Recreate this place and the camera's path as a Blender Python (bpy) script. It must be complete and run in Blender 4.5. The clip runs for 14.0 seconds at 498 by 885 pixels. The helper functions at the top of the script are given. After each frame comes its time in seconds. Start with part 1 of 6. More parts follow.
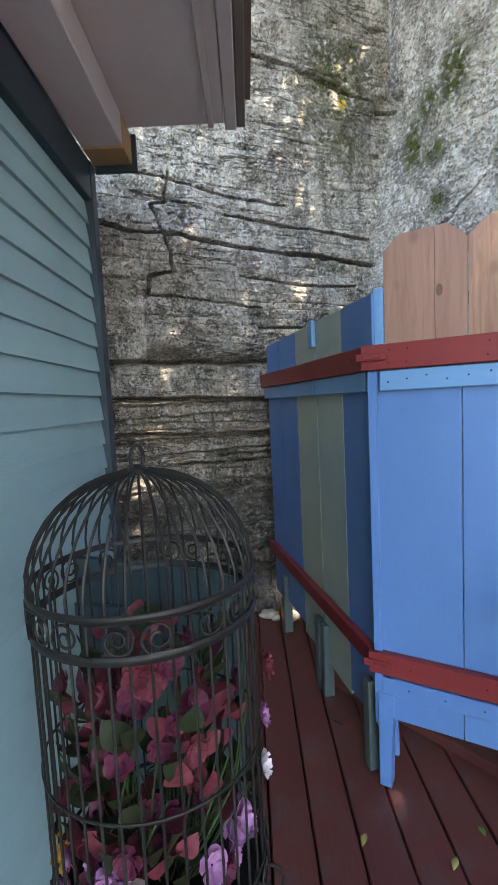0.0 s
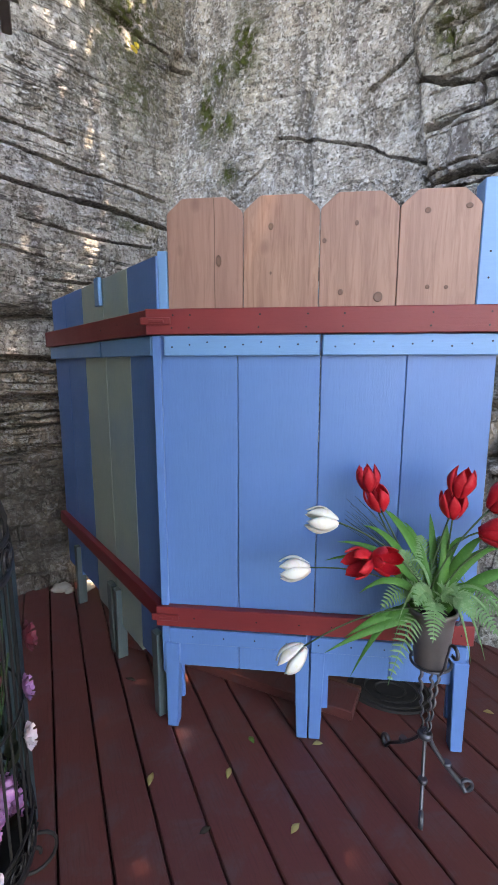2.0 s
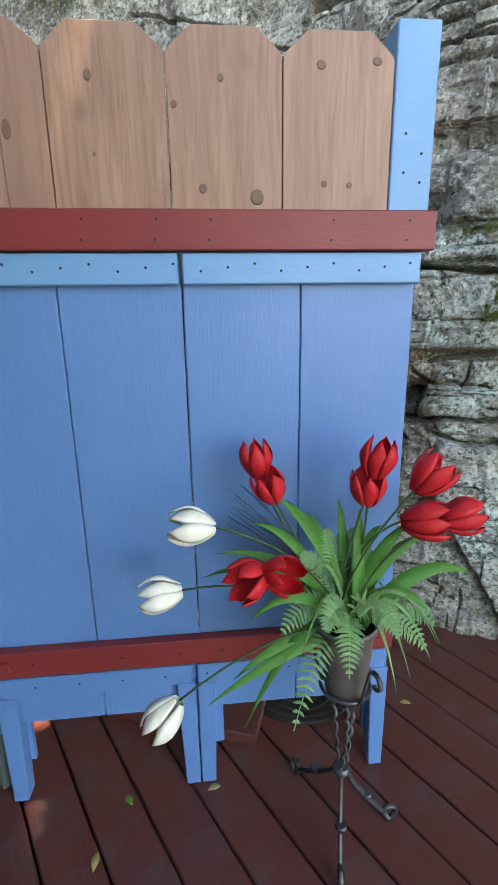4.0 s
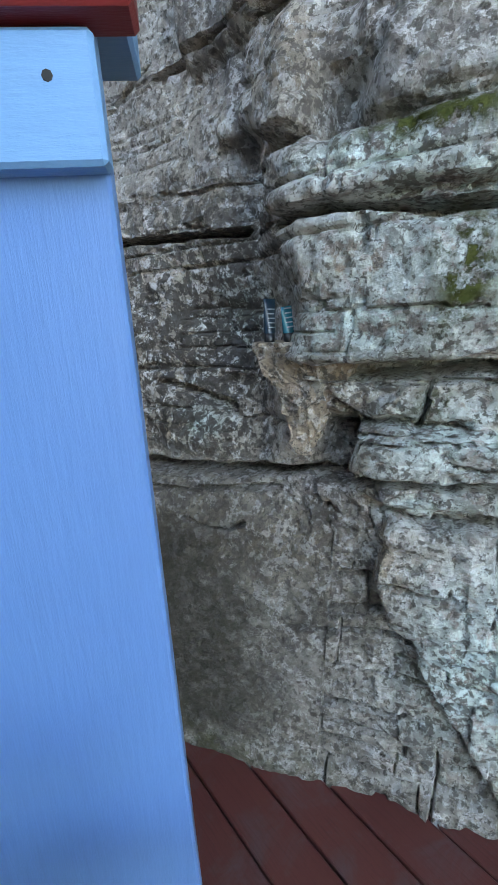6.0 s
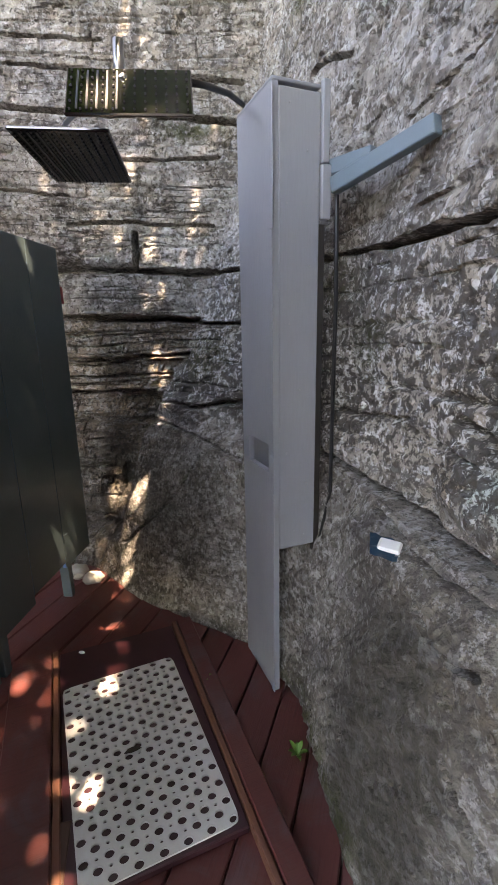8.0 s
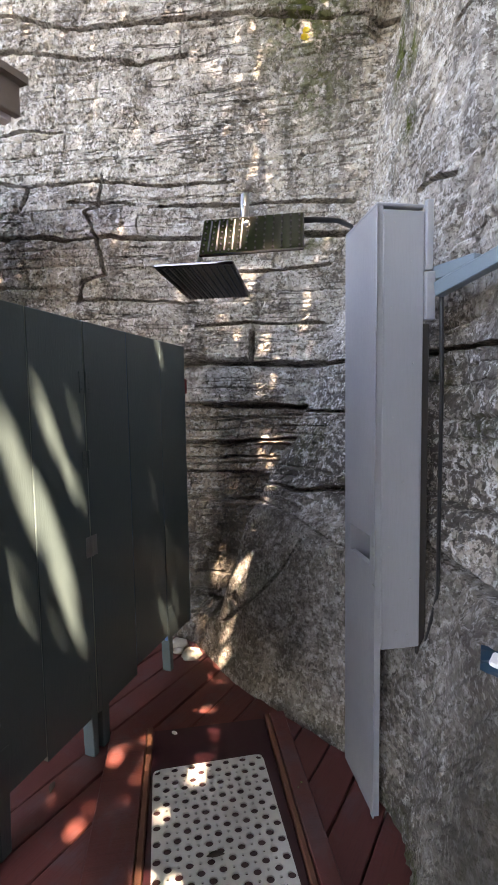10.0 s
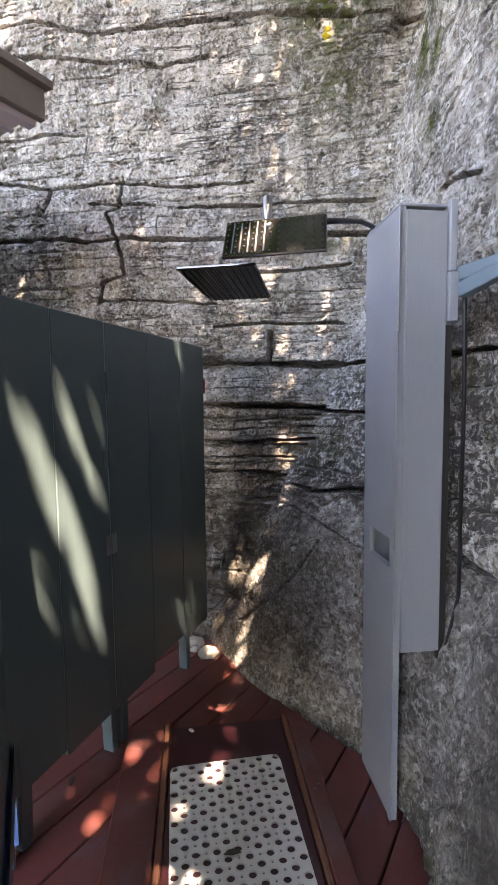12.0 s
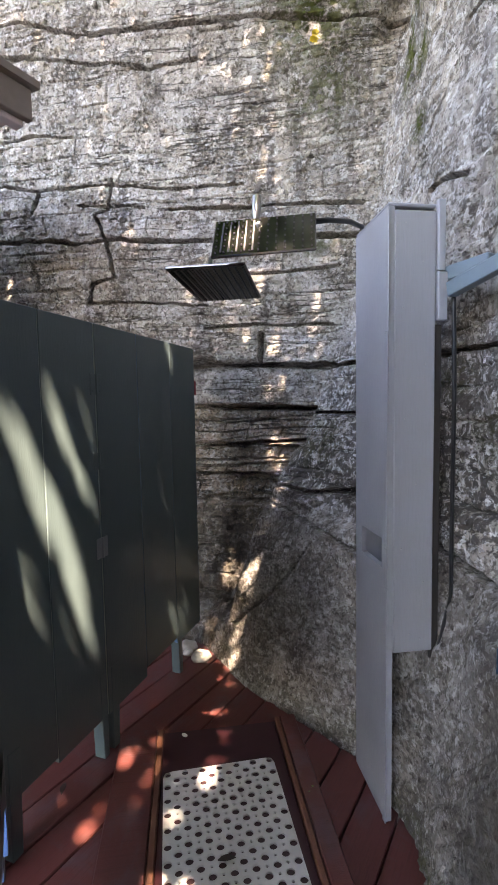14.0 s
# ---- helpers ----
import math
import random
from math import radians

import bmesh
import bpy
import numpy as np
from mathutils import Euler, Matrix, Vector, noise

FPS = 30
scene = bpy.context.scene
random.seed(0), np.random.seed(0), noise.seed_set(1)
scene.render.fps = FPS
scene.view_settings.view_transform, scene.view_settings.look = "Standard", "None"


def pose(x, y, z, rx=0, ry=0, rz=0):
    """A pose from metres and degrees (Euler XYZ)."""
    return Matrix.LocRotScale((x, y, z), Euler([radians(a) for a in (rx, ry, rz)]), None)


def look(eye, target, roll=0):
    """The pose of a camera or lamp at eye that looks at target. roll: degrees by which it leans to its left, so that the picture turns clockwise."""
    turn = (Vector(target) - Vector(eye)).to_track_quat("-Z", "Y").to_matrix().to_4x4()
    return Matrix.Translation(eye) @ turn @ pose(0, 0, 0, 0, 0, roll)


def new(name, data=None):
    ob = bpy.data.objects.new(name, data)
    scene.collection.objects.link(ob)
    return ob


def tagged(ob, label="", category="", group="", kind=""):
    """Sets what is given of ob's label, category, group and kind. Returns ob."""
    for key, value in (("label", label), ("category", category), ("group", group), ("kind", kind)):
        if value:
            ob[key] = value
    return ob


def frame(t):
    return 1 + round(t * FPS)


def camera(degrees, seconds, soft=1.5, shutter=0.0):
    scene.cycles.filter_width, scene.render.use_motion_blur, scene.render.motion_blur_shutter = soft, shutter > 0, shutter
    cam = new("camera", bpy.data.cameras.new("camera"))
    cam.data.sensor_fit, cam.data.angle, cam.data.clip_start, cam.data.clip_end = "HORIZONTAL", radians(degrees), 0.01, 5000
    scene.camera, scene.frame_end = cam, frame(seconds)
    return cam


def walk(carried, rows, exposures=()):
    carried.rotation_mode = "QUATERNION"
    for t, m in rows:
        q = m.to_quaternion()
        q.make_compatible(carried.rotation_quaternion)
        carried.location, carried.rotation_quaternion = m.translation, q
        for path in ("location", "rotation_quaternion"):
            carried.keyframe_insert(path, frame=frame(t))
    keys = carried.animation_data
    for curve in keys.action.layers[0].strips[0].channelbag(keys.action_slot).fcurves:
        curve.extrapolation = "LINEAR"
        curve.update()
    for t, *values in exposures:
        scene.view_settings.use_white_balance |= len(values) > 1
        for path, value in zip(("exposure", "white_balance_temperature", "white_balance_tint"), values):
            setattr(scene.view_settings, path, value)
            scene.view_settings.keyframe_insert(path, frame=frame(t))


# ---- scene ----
cam = camera(57.4, 14.0)
PATH = [
    (0, (0.443, -1.612, 1.46), (-0.574, 0.101, 1.283), -2.8),
    (0.5, (0.457, -1.608, 1.452), (-0.495, 0.13, 1.177), -3.0),
    (1, (0.493, -1.598, 1.458), (-0.099, 0.286, 1.138), -1.2),
    (1.5, (0.513, -1.597, 1.455), (0.143, 0.341, 1.126), -0.5),
    (2, (0.514, -1.597, 1.447), (0.287, 0.361, 1.107), -0.0),
    (2.5, (0.531, -1.586, 1.438), (0.377, 0.374, 1.071), -0.0),
    (3, (0.555, -1.48, 1.418), (0.479, 0.476, 1.005), 0.7),
    (3.5, (0.58, -1.276, 1.416), (0.615, 0.673, 0.969), 0.2),
    (4, (0.623, -1.136, 1.39), (0.803, 0.789, 0.878), -0.9),
    (4.2, (0.695, -1.065, 1.378), (0.89, 0.855, 0.854), -1.3),
    (6.3, (1.313, -0.206, 1.389), (1.461, 1.715, 0.851), -4.4),
    (6.5, (1.391, -0.133, 1.393), (1.273, 1.788, 0.852), -4.2),
    (7, (1.43, -0.016, 1.394), (0.882, 1.827, 0.844), -5.5),
    (7.5, (1.427, 0.081, 1.416), (0.394, 1.714, 0.903), -3.7),
    (8, (1.527, 0.158, 1.415), (0.07, 1.435, 0.92), -1.1),
    (8.5, (1.595, 0.152, 1.425), (-0.001, 1.298, 1.054), -1.0),
    (9, (1.61, 0.14, 1.44), (-0.057, 1.22, 1.208), -0.5),
    (9.2, (1.604, 0.144, 1.455), (-0.085, 1.199, 1.273), -0.4),
    (11.3, (1.568, 0.141, 1.464), (-0.251, 0.945, 1.251), -0.8),
    (11.5, (1.567, 0.135, 1.463), (-0.244, 0.956, 1.252), -0.8),
    (12, (1.577, 0.127, 1.468), (-0.216, 0.999, 1.31), -0.6),
    (12.5, (1.585, 0.121, 1.468), (-0.197, 1.021, 1.353), -0.5),
    (13, (1.585, 0.119, 1.468), (-0.193, 1.028, 1.36), -0.4),
    (13.5, (1.577, 0.123, 1.462), (-0.187, 1.055, 1.325), -0.5),
    (14, (1.572, 0.134, 1.46), (-0.207, 1.037, 1.314), -1.0),
]
walk(cam, [(t, look(e, g, r)) for t, e, g, r in PATH],
     [(0.0, 3.82, 7900, 11), (1.0, 3.92, 8100, 20), (2.0, 3.80, 8300, 20), (4.2, 3.75, 8900, 7), (6.3, 4.0, 7900, 10), (7.0, 4.15, 8700, 15), (8.0, 4.1, 9000, 22), (9.2, 4.22, 8900, 23), (12.0, 4.22, 8300, 23), (14.0, 4.22, 8300, 23)])

# ---- world, sun, exposure ----
world = bpy.data.worlds.new("world")
scene.world = world
world.use_nodes = True
wn = world.node_tree.nodes
sky = wn.new("ShaderNodeTexSky")
sky.sky_type, sky.sun_disc = "NISHITA", False
SUN_EL, SUN_AZ = 66.0, 101.0     # degrees; azimuth from +y, clockwise
sky.sun_elevation, sky.sun_rotation = radians(SUN_EL), radians(SUN_AZ)
world.node_tree.links.new(sky.outputs[0], wn["Background"].inputs[0])
wn["Background"].inputs[1].default_value = 0.15
sun_data = bpy.data.lights.new("sun", "SUN")
sun_data.energy, sun_data.angle, sun_data.color = 4.6, radians(0.5), (1.0, 0.92, 0.80)
sun = new("sun", sun_data)
SUN_DIR = Vector((math.sin(radians(SUN_AZ)) * math.cos(radians(SUN_EL)),
                  math.cos(radians(SUN_AZ)) * math.cos(radians(SUN_EL)), math.sin(radians(SUN_EL))))
sun.matrix_world = look(SUN_DIR * 30, (0, 0, 0))


# ---- mesh helpers ----
def mesh_from(name, bm, mats=()):
    me = bpy.data.meshes.new(name)
    bm.to_mesh(me)
    bm.free()
    for m in (mats if isinstance(mats, (list, tuple)) else [mats]):
        me.materials.append(m)
    return me


def part(name, bm, mats, parent, label="", smooth=False):
    """Links a bmesh as one mesh object under a thing or a part."""
    me = mesh_from(name, bm, mats)
    if smooth:
        me.polygons.foreach_set("use_smooth", [True] * len(me.polygons))
    ob = new(name, me)
    ob.parent = parent
    if label:
        ob["label"] = label
    return ob


def thing(name, label, category, m=None, group="", kind=""):
    ob = new(name)
    ob.empty_display_size = 0.1
    if m is not None:
        ob.matrix_basis = m
    return tagged(ob, label, category, group, kind)


def add_box(bm, lo, hi, ch=0.004, m=None, mat=0):
    """A box from corner to corner with chamfered edges."""
    lo, hi = Vector(lo), Vector(hi)
    size = hi - lo
    r = bmesh.ops.create_cube(bm, size=1.0, matrix=Matrix.Translation((lo + hi) / 2) @ Matrix.Diagonal((*size, 1)))
    verts = r["verts"]
    faces = {f for v in verts for f in v.link_faces}
    if ch > 0:
        edges = list({e for v in verts for e in v.link_edges})
        out = bmesh.ops.bevel(bm, geom=edges, offset=min(ch, min(size) * 0.35), segments=1, affect="EDGES", profile=0.5)
        faces = {f for v in out["verts"] for f in v.link_faces} | {f for f in faces if f.is_valid}
        verts = list({v for f in faces for v in f.verts})
    for f in faces:
        f.material_index = mat
    if m is not None:
        bmesh.ops.transform(bm, matrix=m, verts=verts)
    return verts


def add_tube(bm, pts, radius, sides=8, caps=True, flat=1.0):
    """A tube along points; radius is one number or one for each point."""
    pts = [Vector(p) for p in pts]
    n = len(pts)
    rad = radius if isinstance(radius, (list, tuple)) else [radius] * n
    rings, up = [], None
    for i, p in enumerate(pts):
        tan = (pts[min(i + 1, n - 1)] - pts[max(i - 1, 0)]).normalized()
        if up is None:
            up = tan.orthogonal().normalized()
        side = tan.cross(up)
        side = side.normalized() if side.length > 1e-6 else tan.orthogonal().normalized()
        up = side.cross(tan).normalized()
        ring = []
        for k in range(sides):
            a = 2 * math.pi * k / sides
            ring.append(bm.verts.new(p + (side * math.cos(a) * flat + up * math.sin(a)) * rad[i]))
        rings.append(ring)
    for a, b in zip(rings, rings[1:]):
        for k in range(sides):
            bm.faces.new((a[k], a[(k + 1) % sides], b[(k + 1) % sides], b[k]))
    if caps:
        bm.faces.new(list(reversed(rings[0])))
        bm.faces.new(rings[-1])
    return rings


def add_lathe(bm, profile, sides=24, m=None, mat=0, caps=True):
    """A turned body from (radius, height) pairs."""
    rings = []
    for r, z in profile:
        ring = []
        for k in range(sides):
            a = 2 * math.pi * k / sides
            v = Vector((r * math.cos(a), r * math.sin(a), z))
            ring.append(bm.verts.new(m @ v if m is not None else v))
        rings.append(ring)
    for a, b in zip(rings, rings[1:]):
        for k in range(sides):
            f = bm.faces.new((a[k], a[(k + 1) % sides], b[(k + 1) % sides], b[k]))
            f.smooth, f.material_index = True, mat
    if not caps:
        return rings
    for ring, back in ((rings[0], True), (rings[-1], False)):
        f = bm.faces.new(list(reversed(ring)) if back else ring)
        f.material_index = mat
    return rings


# ---- materials ----
def shader(name, rough=0.6, metal=0.0, spec=0.5):
    mat = bpy.data.materials.new(name)
    mat.use_nodes = True
    nt = mat.node_tree
    b = nt.nodes["Principled BSDF"]
    b.inputs["Roughness"].default_value = rough
    b.inputs["Metallic"].default_value = metal
    b.inputs["Specular IOR Level"].default_value = spec
    return mat, nt, b


def nd(nt, kind, **kw):
    n = nt.nodes.new(kind)
    for k, v in kw.items():
        n.inputs[k].default_value = v
    return n


def coords(nt, scale=(1, 1, 1), space="Object", rot=(0, 0, 0)):
    tc = nt.nodes.new("ShaderNodeTexCoord")
    mp = nt.nodes.new("ShaderNodeMapping")
    mp.inputs["Scale"].default_value = scale
    mp.inputs["Rotation"].default_value = [radians(a) for a in rot]
    nt.links.new(tc.outputs[space], mp.inputs[0])
    return mp.outputs[0]


def noise_node(nt, vec, scale, detail=4, rough=0.6, dist=0.0):
    n = nt.nodes.new("ShaderNodeTexNoise")
    n.inputs["Scale"].default_value = scale
    n.inputs["Detail"].default_value = detail
    n.inputs["Roughness"].default_value = rough
    n.inputs["Distortion"].default_value = dist
    nt.links.new(vec, n.inputs["Vector"])
    return n.outputs["Fac"]


def ramp(nt, fac, stops):
    r = nt.nodes.new("ShaderNodeValToRGB")
    el = r.color_ramp.elements
    while len(el) < len(stops):
        el.new(0.5)
    for e, (p, c) in zip(el, stops):
        e.position = p
        e.color = (*c, 1) if not isinstance(c, (int, float)) else (c, c, c, 1)
    nt.links.new(fac, r.inputs[0])
    return r.outputs[0]


def mixc(nt, fac, a, b, mode="MIX"):
    m = nt.nodes.new("ShaderNodeMix")
    m.data_type, m.blend_type = "RGBA", mode
    for sock, val in ((m.inputs[0], fac), (m.inputs[6], a), (m.inputs[7], b)):
        if hasattr(val, "links"):
            nt.links.new(val, sock)
        elif isinstance(val, (int, float)):
            sock.default_value = val
        else:
            sock.default_value = (*val, 1)
    return m.outputs[2]


def mathn(nt, op, a, b=0.0, clamp=False):
    m = nt.nodes.new("ShaderNodeMath")
    m.operation, m.use_clamp = op, clamp
    for sock, val in zip(m.inputs, (a, b)):
        if hasattr(val, "links"):
            nt.links.new(val, sock)
        else:
            sock.default_value = val
    return m.outputs[0]


def bump(nt, b, height, strength=0.3, dist=0.01):
    n = nt.nodes.new("ShaderNodeBump")
    n.inputs["Strength"].default_value = strength
    n.inputs["Distance"].default_value = dist
    nt.links.new(height, n.inputs["Height"])
    nt.links.new(n.outputs[0], b.inputs["Normal"])


def rnd(nt):
    return nt.nodes.new("ShaderNodeObjectInfo").outputs["Random"]


def painted(name, col, col2, worn, rough=0.45, wear=0.62, grain=(1, 1, 12), spec=0.4):
    """Paint on timber: brush grain, uneven tint, chips."""
    mat, nt, b = shader(name, rough, 0, spec)
    v = coords(nt, grain)
    w = coords(nt)
    fine = noise_node(nt, v, 22, 5, 0.7)
    big = noise_node(nt, w, 2.3, 4, 0.6)
    chip = noise_node(nt, w, 38, 5, 0.75)
    c = mixc(nt, ramp(nt, big, [(0.35, 0.0), (0.68, 1.0)]), col, col2)
    c = mixc(nt, mathn(nt, "MULTIPLY", rnd(nt), 0.5), c, tuple(x * 0.86 for x in col))
    c = mixc(nt, mathn(nt, "MULTIPLY", ramp(nt, fine, [(0.45, 0.0), (0.75, 1.0)]), 0.22), c, tuple(x * 0.7 for x in col))
    c = mixc(nt, ramp(nt, chip, [(wear, 0.0), (wear + 0.05, 0.8)]), c, worn)
    nt.links.new(c, b.inputs["Base Color"])
    nt.links.new(mathn(nt, "ADD", mathn(nt, "MULTIPLY", big, 0.25), rough - 0.12), b.inputs["Roughness"])
    bump(nt, b, mathn(nt, "ADD", fine, mathn(nt, "MULTIPLY", chip, -0.3)), 0.25, 0.004)
    return mat


M_BLUE = painted("blue_paint", (0.092, 0.215, 0.47), (0.075, 0.185, 0.42), (0.05, 0.11, 0.25), 0.42, 0.74, (6, 6, 0.6))
M_LBLUE = painted("light_blue_paint", (0.135, 0.31, 0.55), (0.12, 0.285, 0.52), (0.10, 0.16, 0.3), 0.4, 0.72, (0.8, 6, 6))
# blue boards whose olive reflection is put into the paint colour
M_SHEEN = painted("blue_paint_olive_sheen", (0.36, 0.42, 0.33), (0.24, 0.33, 0.38), (0.14, 0.2, 0.28), 0.38, 0.74, (6, 6, 0.6))
M_GREEN = painted("dark_green_paint", (0.088, 0.122, 0.124), (0.072, 0.105, 0.109), (0.10, 0.12, 0.12), 0.42, 0.75, (6, 6, 0.6))
M_RED = painted("red_paint", (0.22, 0.028, 0.03), (0.18, 0.022, 0.026), (0.09, 0.02, 0.02), 0.45, 0.72, (0.8, 6, 6))
M_GREY = painted("grey_paint", (0.285, 0.30, 0.325), (0.25, 0.265, 0.29), (0.15, 0.14, 0.14), 0.42, 0.73, (6, 6, 0.6))
M_SIDING = painted("teal_siding_paint", (0.30, 0.46, 0.50), (0.26, 0.42, 0.46), (0.34, 0.38, 0.26), 0.5, 0.70, (0.7, 6, 6))
M_NAVY = painted("dark_navy_paint", (0.022, 0.042, 0.06), (0.02, 0.036, 0.05), (0.05, 0.06, 0.07), 0.4, 0.75)
M_SOFFIT = painted("mauve_white_paint", (0.66, 0.58, 0.60), (0.60, 0.53, 0.55), (0.45, 0.36, 0.30), 0.55, 0.72)


def deck_material():
    mat, nt, b = shader("deck_red_stain", 0.5, 0, 0.4)
    v = coords(nt, (14, 0.8, 6))
    w = coords(nt, space="Object")
    fine = noise_node(nt, v, 9, 6, 0.7)
    big = noise_node(nt, w, 1.7, 4, 0.6)
    worn = noise_node(nt, w, 5.5, 6, 0.7, 0.6)
    dirt = noise_node(nt, w, 60, 3, 0.6)
    c = mixc(nt, big, (0.098, 0.026, 0.022), (0.14, 0.040, 0.034))
    c = mixc(nt, mathn(nt, "MULTIPLY", rnd(nt), 0.6), c, (0.095, 0.030, 0.028))
    c = mixc(nt, ramp(nt, worn, [(0.50, 0.0), (0.66, 0.75)]), c, (0.105, 0.068, 0.070))
    c = mixc(nt, mathn(nt, "MULTIPLY", ramp(nt, fine, [(0.5, 0.0), (0.75, 1.0)]), 0.5), c, (0.05, 0.016, 0.015))
    c = mixc(nt, ramp(nt, dirt, [(0.68, 0.0), (0.75, 0.5)]), c, (0.03, 0.025, 0.02))
    nt.links.new(c, b.inputs["Base Color"])
    nt.links.new(ramp(nt, worn, [(0.3, 0.36), (0.7, 0.6)]), b.inputs["Roughness"])
    bump(nt, b, fine, 0.35, 0.004)
    return mat


M_DECK = deck_material()


def cedar_material():
    mat, nt, b = shader("cedar_stain", 0.5, 0, 0.35)
    v = coords(nt, (9, 9, 0.7))
    fine = noise_node(nt, v, 6, 6, 0.65, 0.8)
    big = noise_node(nt, coords(nt, (3, 3, 0.6)), 3, 3, 0.5, 0.5)
    vor = nt.nodes.new("ShaderNodeTexVoronoi")
    vor.inputs["Scale"].default_value = 8.0
    nt.links.new(coords(nt, (1, 1, 0.7)), vor.inputs["Vector"])
    c = mixc(nt, ramp(nt, big, [(0.35, 0.0), (0.65, 1.0)]), (0.40, 0.235, 0.165), (0.30, 0.17, 0.125))
    c = mixc(nt, mathn(nt, "MULTIPLY", ramp(nt, fine, [(0.42, 0.0), (0.66, 1.0)]), 0.75), c, (0.20, 0.10, 0.07))
    c = mixc(nt, mathn(nt, "MULTIPLY", rnd(nt), 0.5), c, (0.30, 0.17, 0.14))
    c = mixc(nt, ramp(nt, vor.outputs["Distance"], [(0.09, 1.0), (0.13, 0.4), (0.22, 0.0)]), c, (0.08, 0.035, 0.028))
    nt.links.new(c, b.inputs["Base Color"])
    bump(nt, b, fine, 0.2, 0.003)
    return mat


M_CEDAR = cedar_material()


def plain(name, col, rough=0.5, metal=0.0, scale=30, amount=0.3, bumps=0.15, spec=0.5):
    """A small plain surface with grain and uneven tint."""
    mat, nt, b = shader(name, rough, metal, spec)
    w = coords(nt)
    n1, n2 = noise_node(nt, w, scale, 5, 0.65), noise_node(nt, w, scale * 0.15, 3, 0.5)
    c = mixc(nt, mathn(nt, "MULTIPLY", n1, amount * 2), col, tuple(x * 0.55 for x in col))
    c = mixc(nt, mathn(nt, "MULTIPLY", n2, amount), c, tuple(min(1, x * 1.25) for x in col))
    nt.links.new(c, b.inputs["Base Color"])
    bump(nt, b, n1, bumps, 0.003)
    return mat


M_IRON = plain("black_iron", (0.028, 0.028, 0.028), 0.55, 0.6)
M_STEEL = plain("steel", (0.35, 0.36, 0.37), 0.3, 1.0)
M_MAT = plain("white_rubber", (0.62, 0.61, 0.58), 0.5, 0, 60, 0.15, 0.1)
M_MAROON = plain("maroon_board", (0.045, 0.012, 0.016), 0.4, 0, 40, 0.3)
M_SOIL = plain("soil", (0.05, 0.04, 0.03), 0.9, 0, 6, 0.5, 0.6)
M_FASCIA = plain("weathered_fascia", (0.20, 0.17, 0.15), 0.7, 0, 30, 0.4)
M_EDGE = plain("worn_red_edge", (0.16, 0.065, 0.04), 0.6, 0, 30, 0.4)
M_DARKSTRIP = plain("dark_strip", (0.022, 0.020, 0.018), 0.7, 0, 30, 0.4)
M_RAWWOOD = plain("raw_wood", (0.42, 0.27, 0.14), 0.7, 0, 30, 0.3)


def attr(nt, name):
    a = nt.nodes.new("ShaderNodeAttribute")
    a.attribute_name = name
    return a.outputs["Fac"]


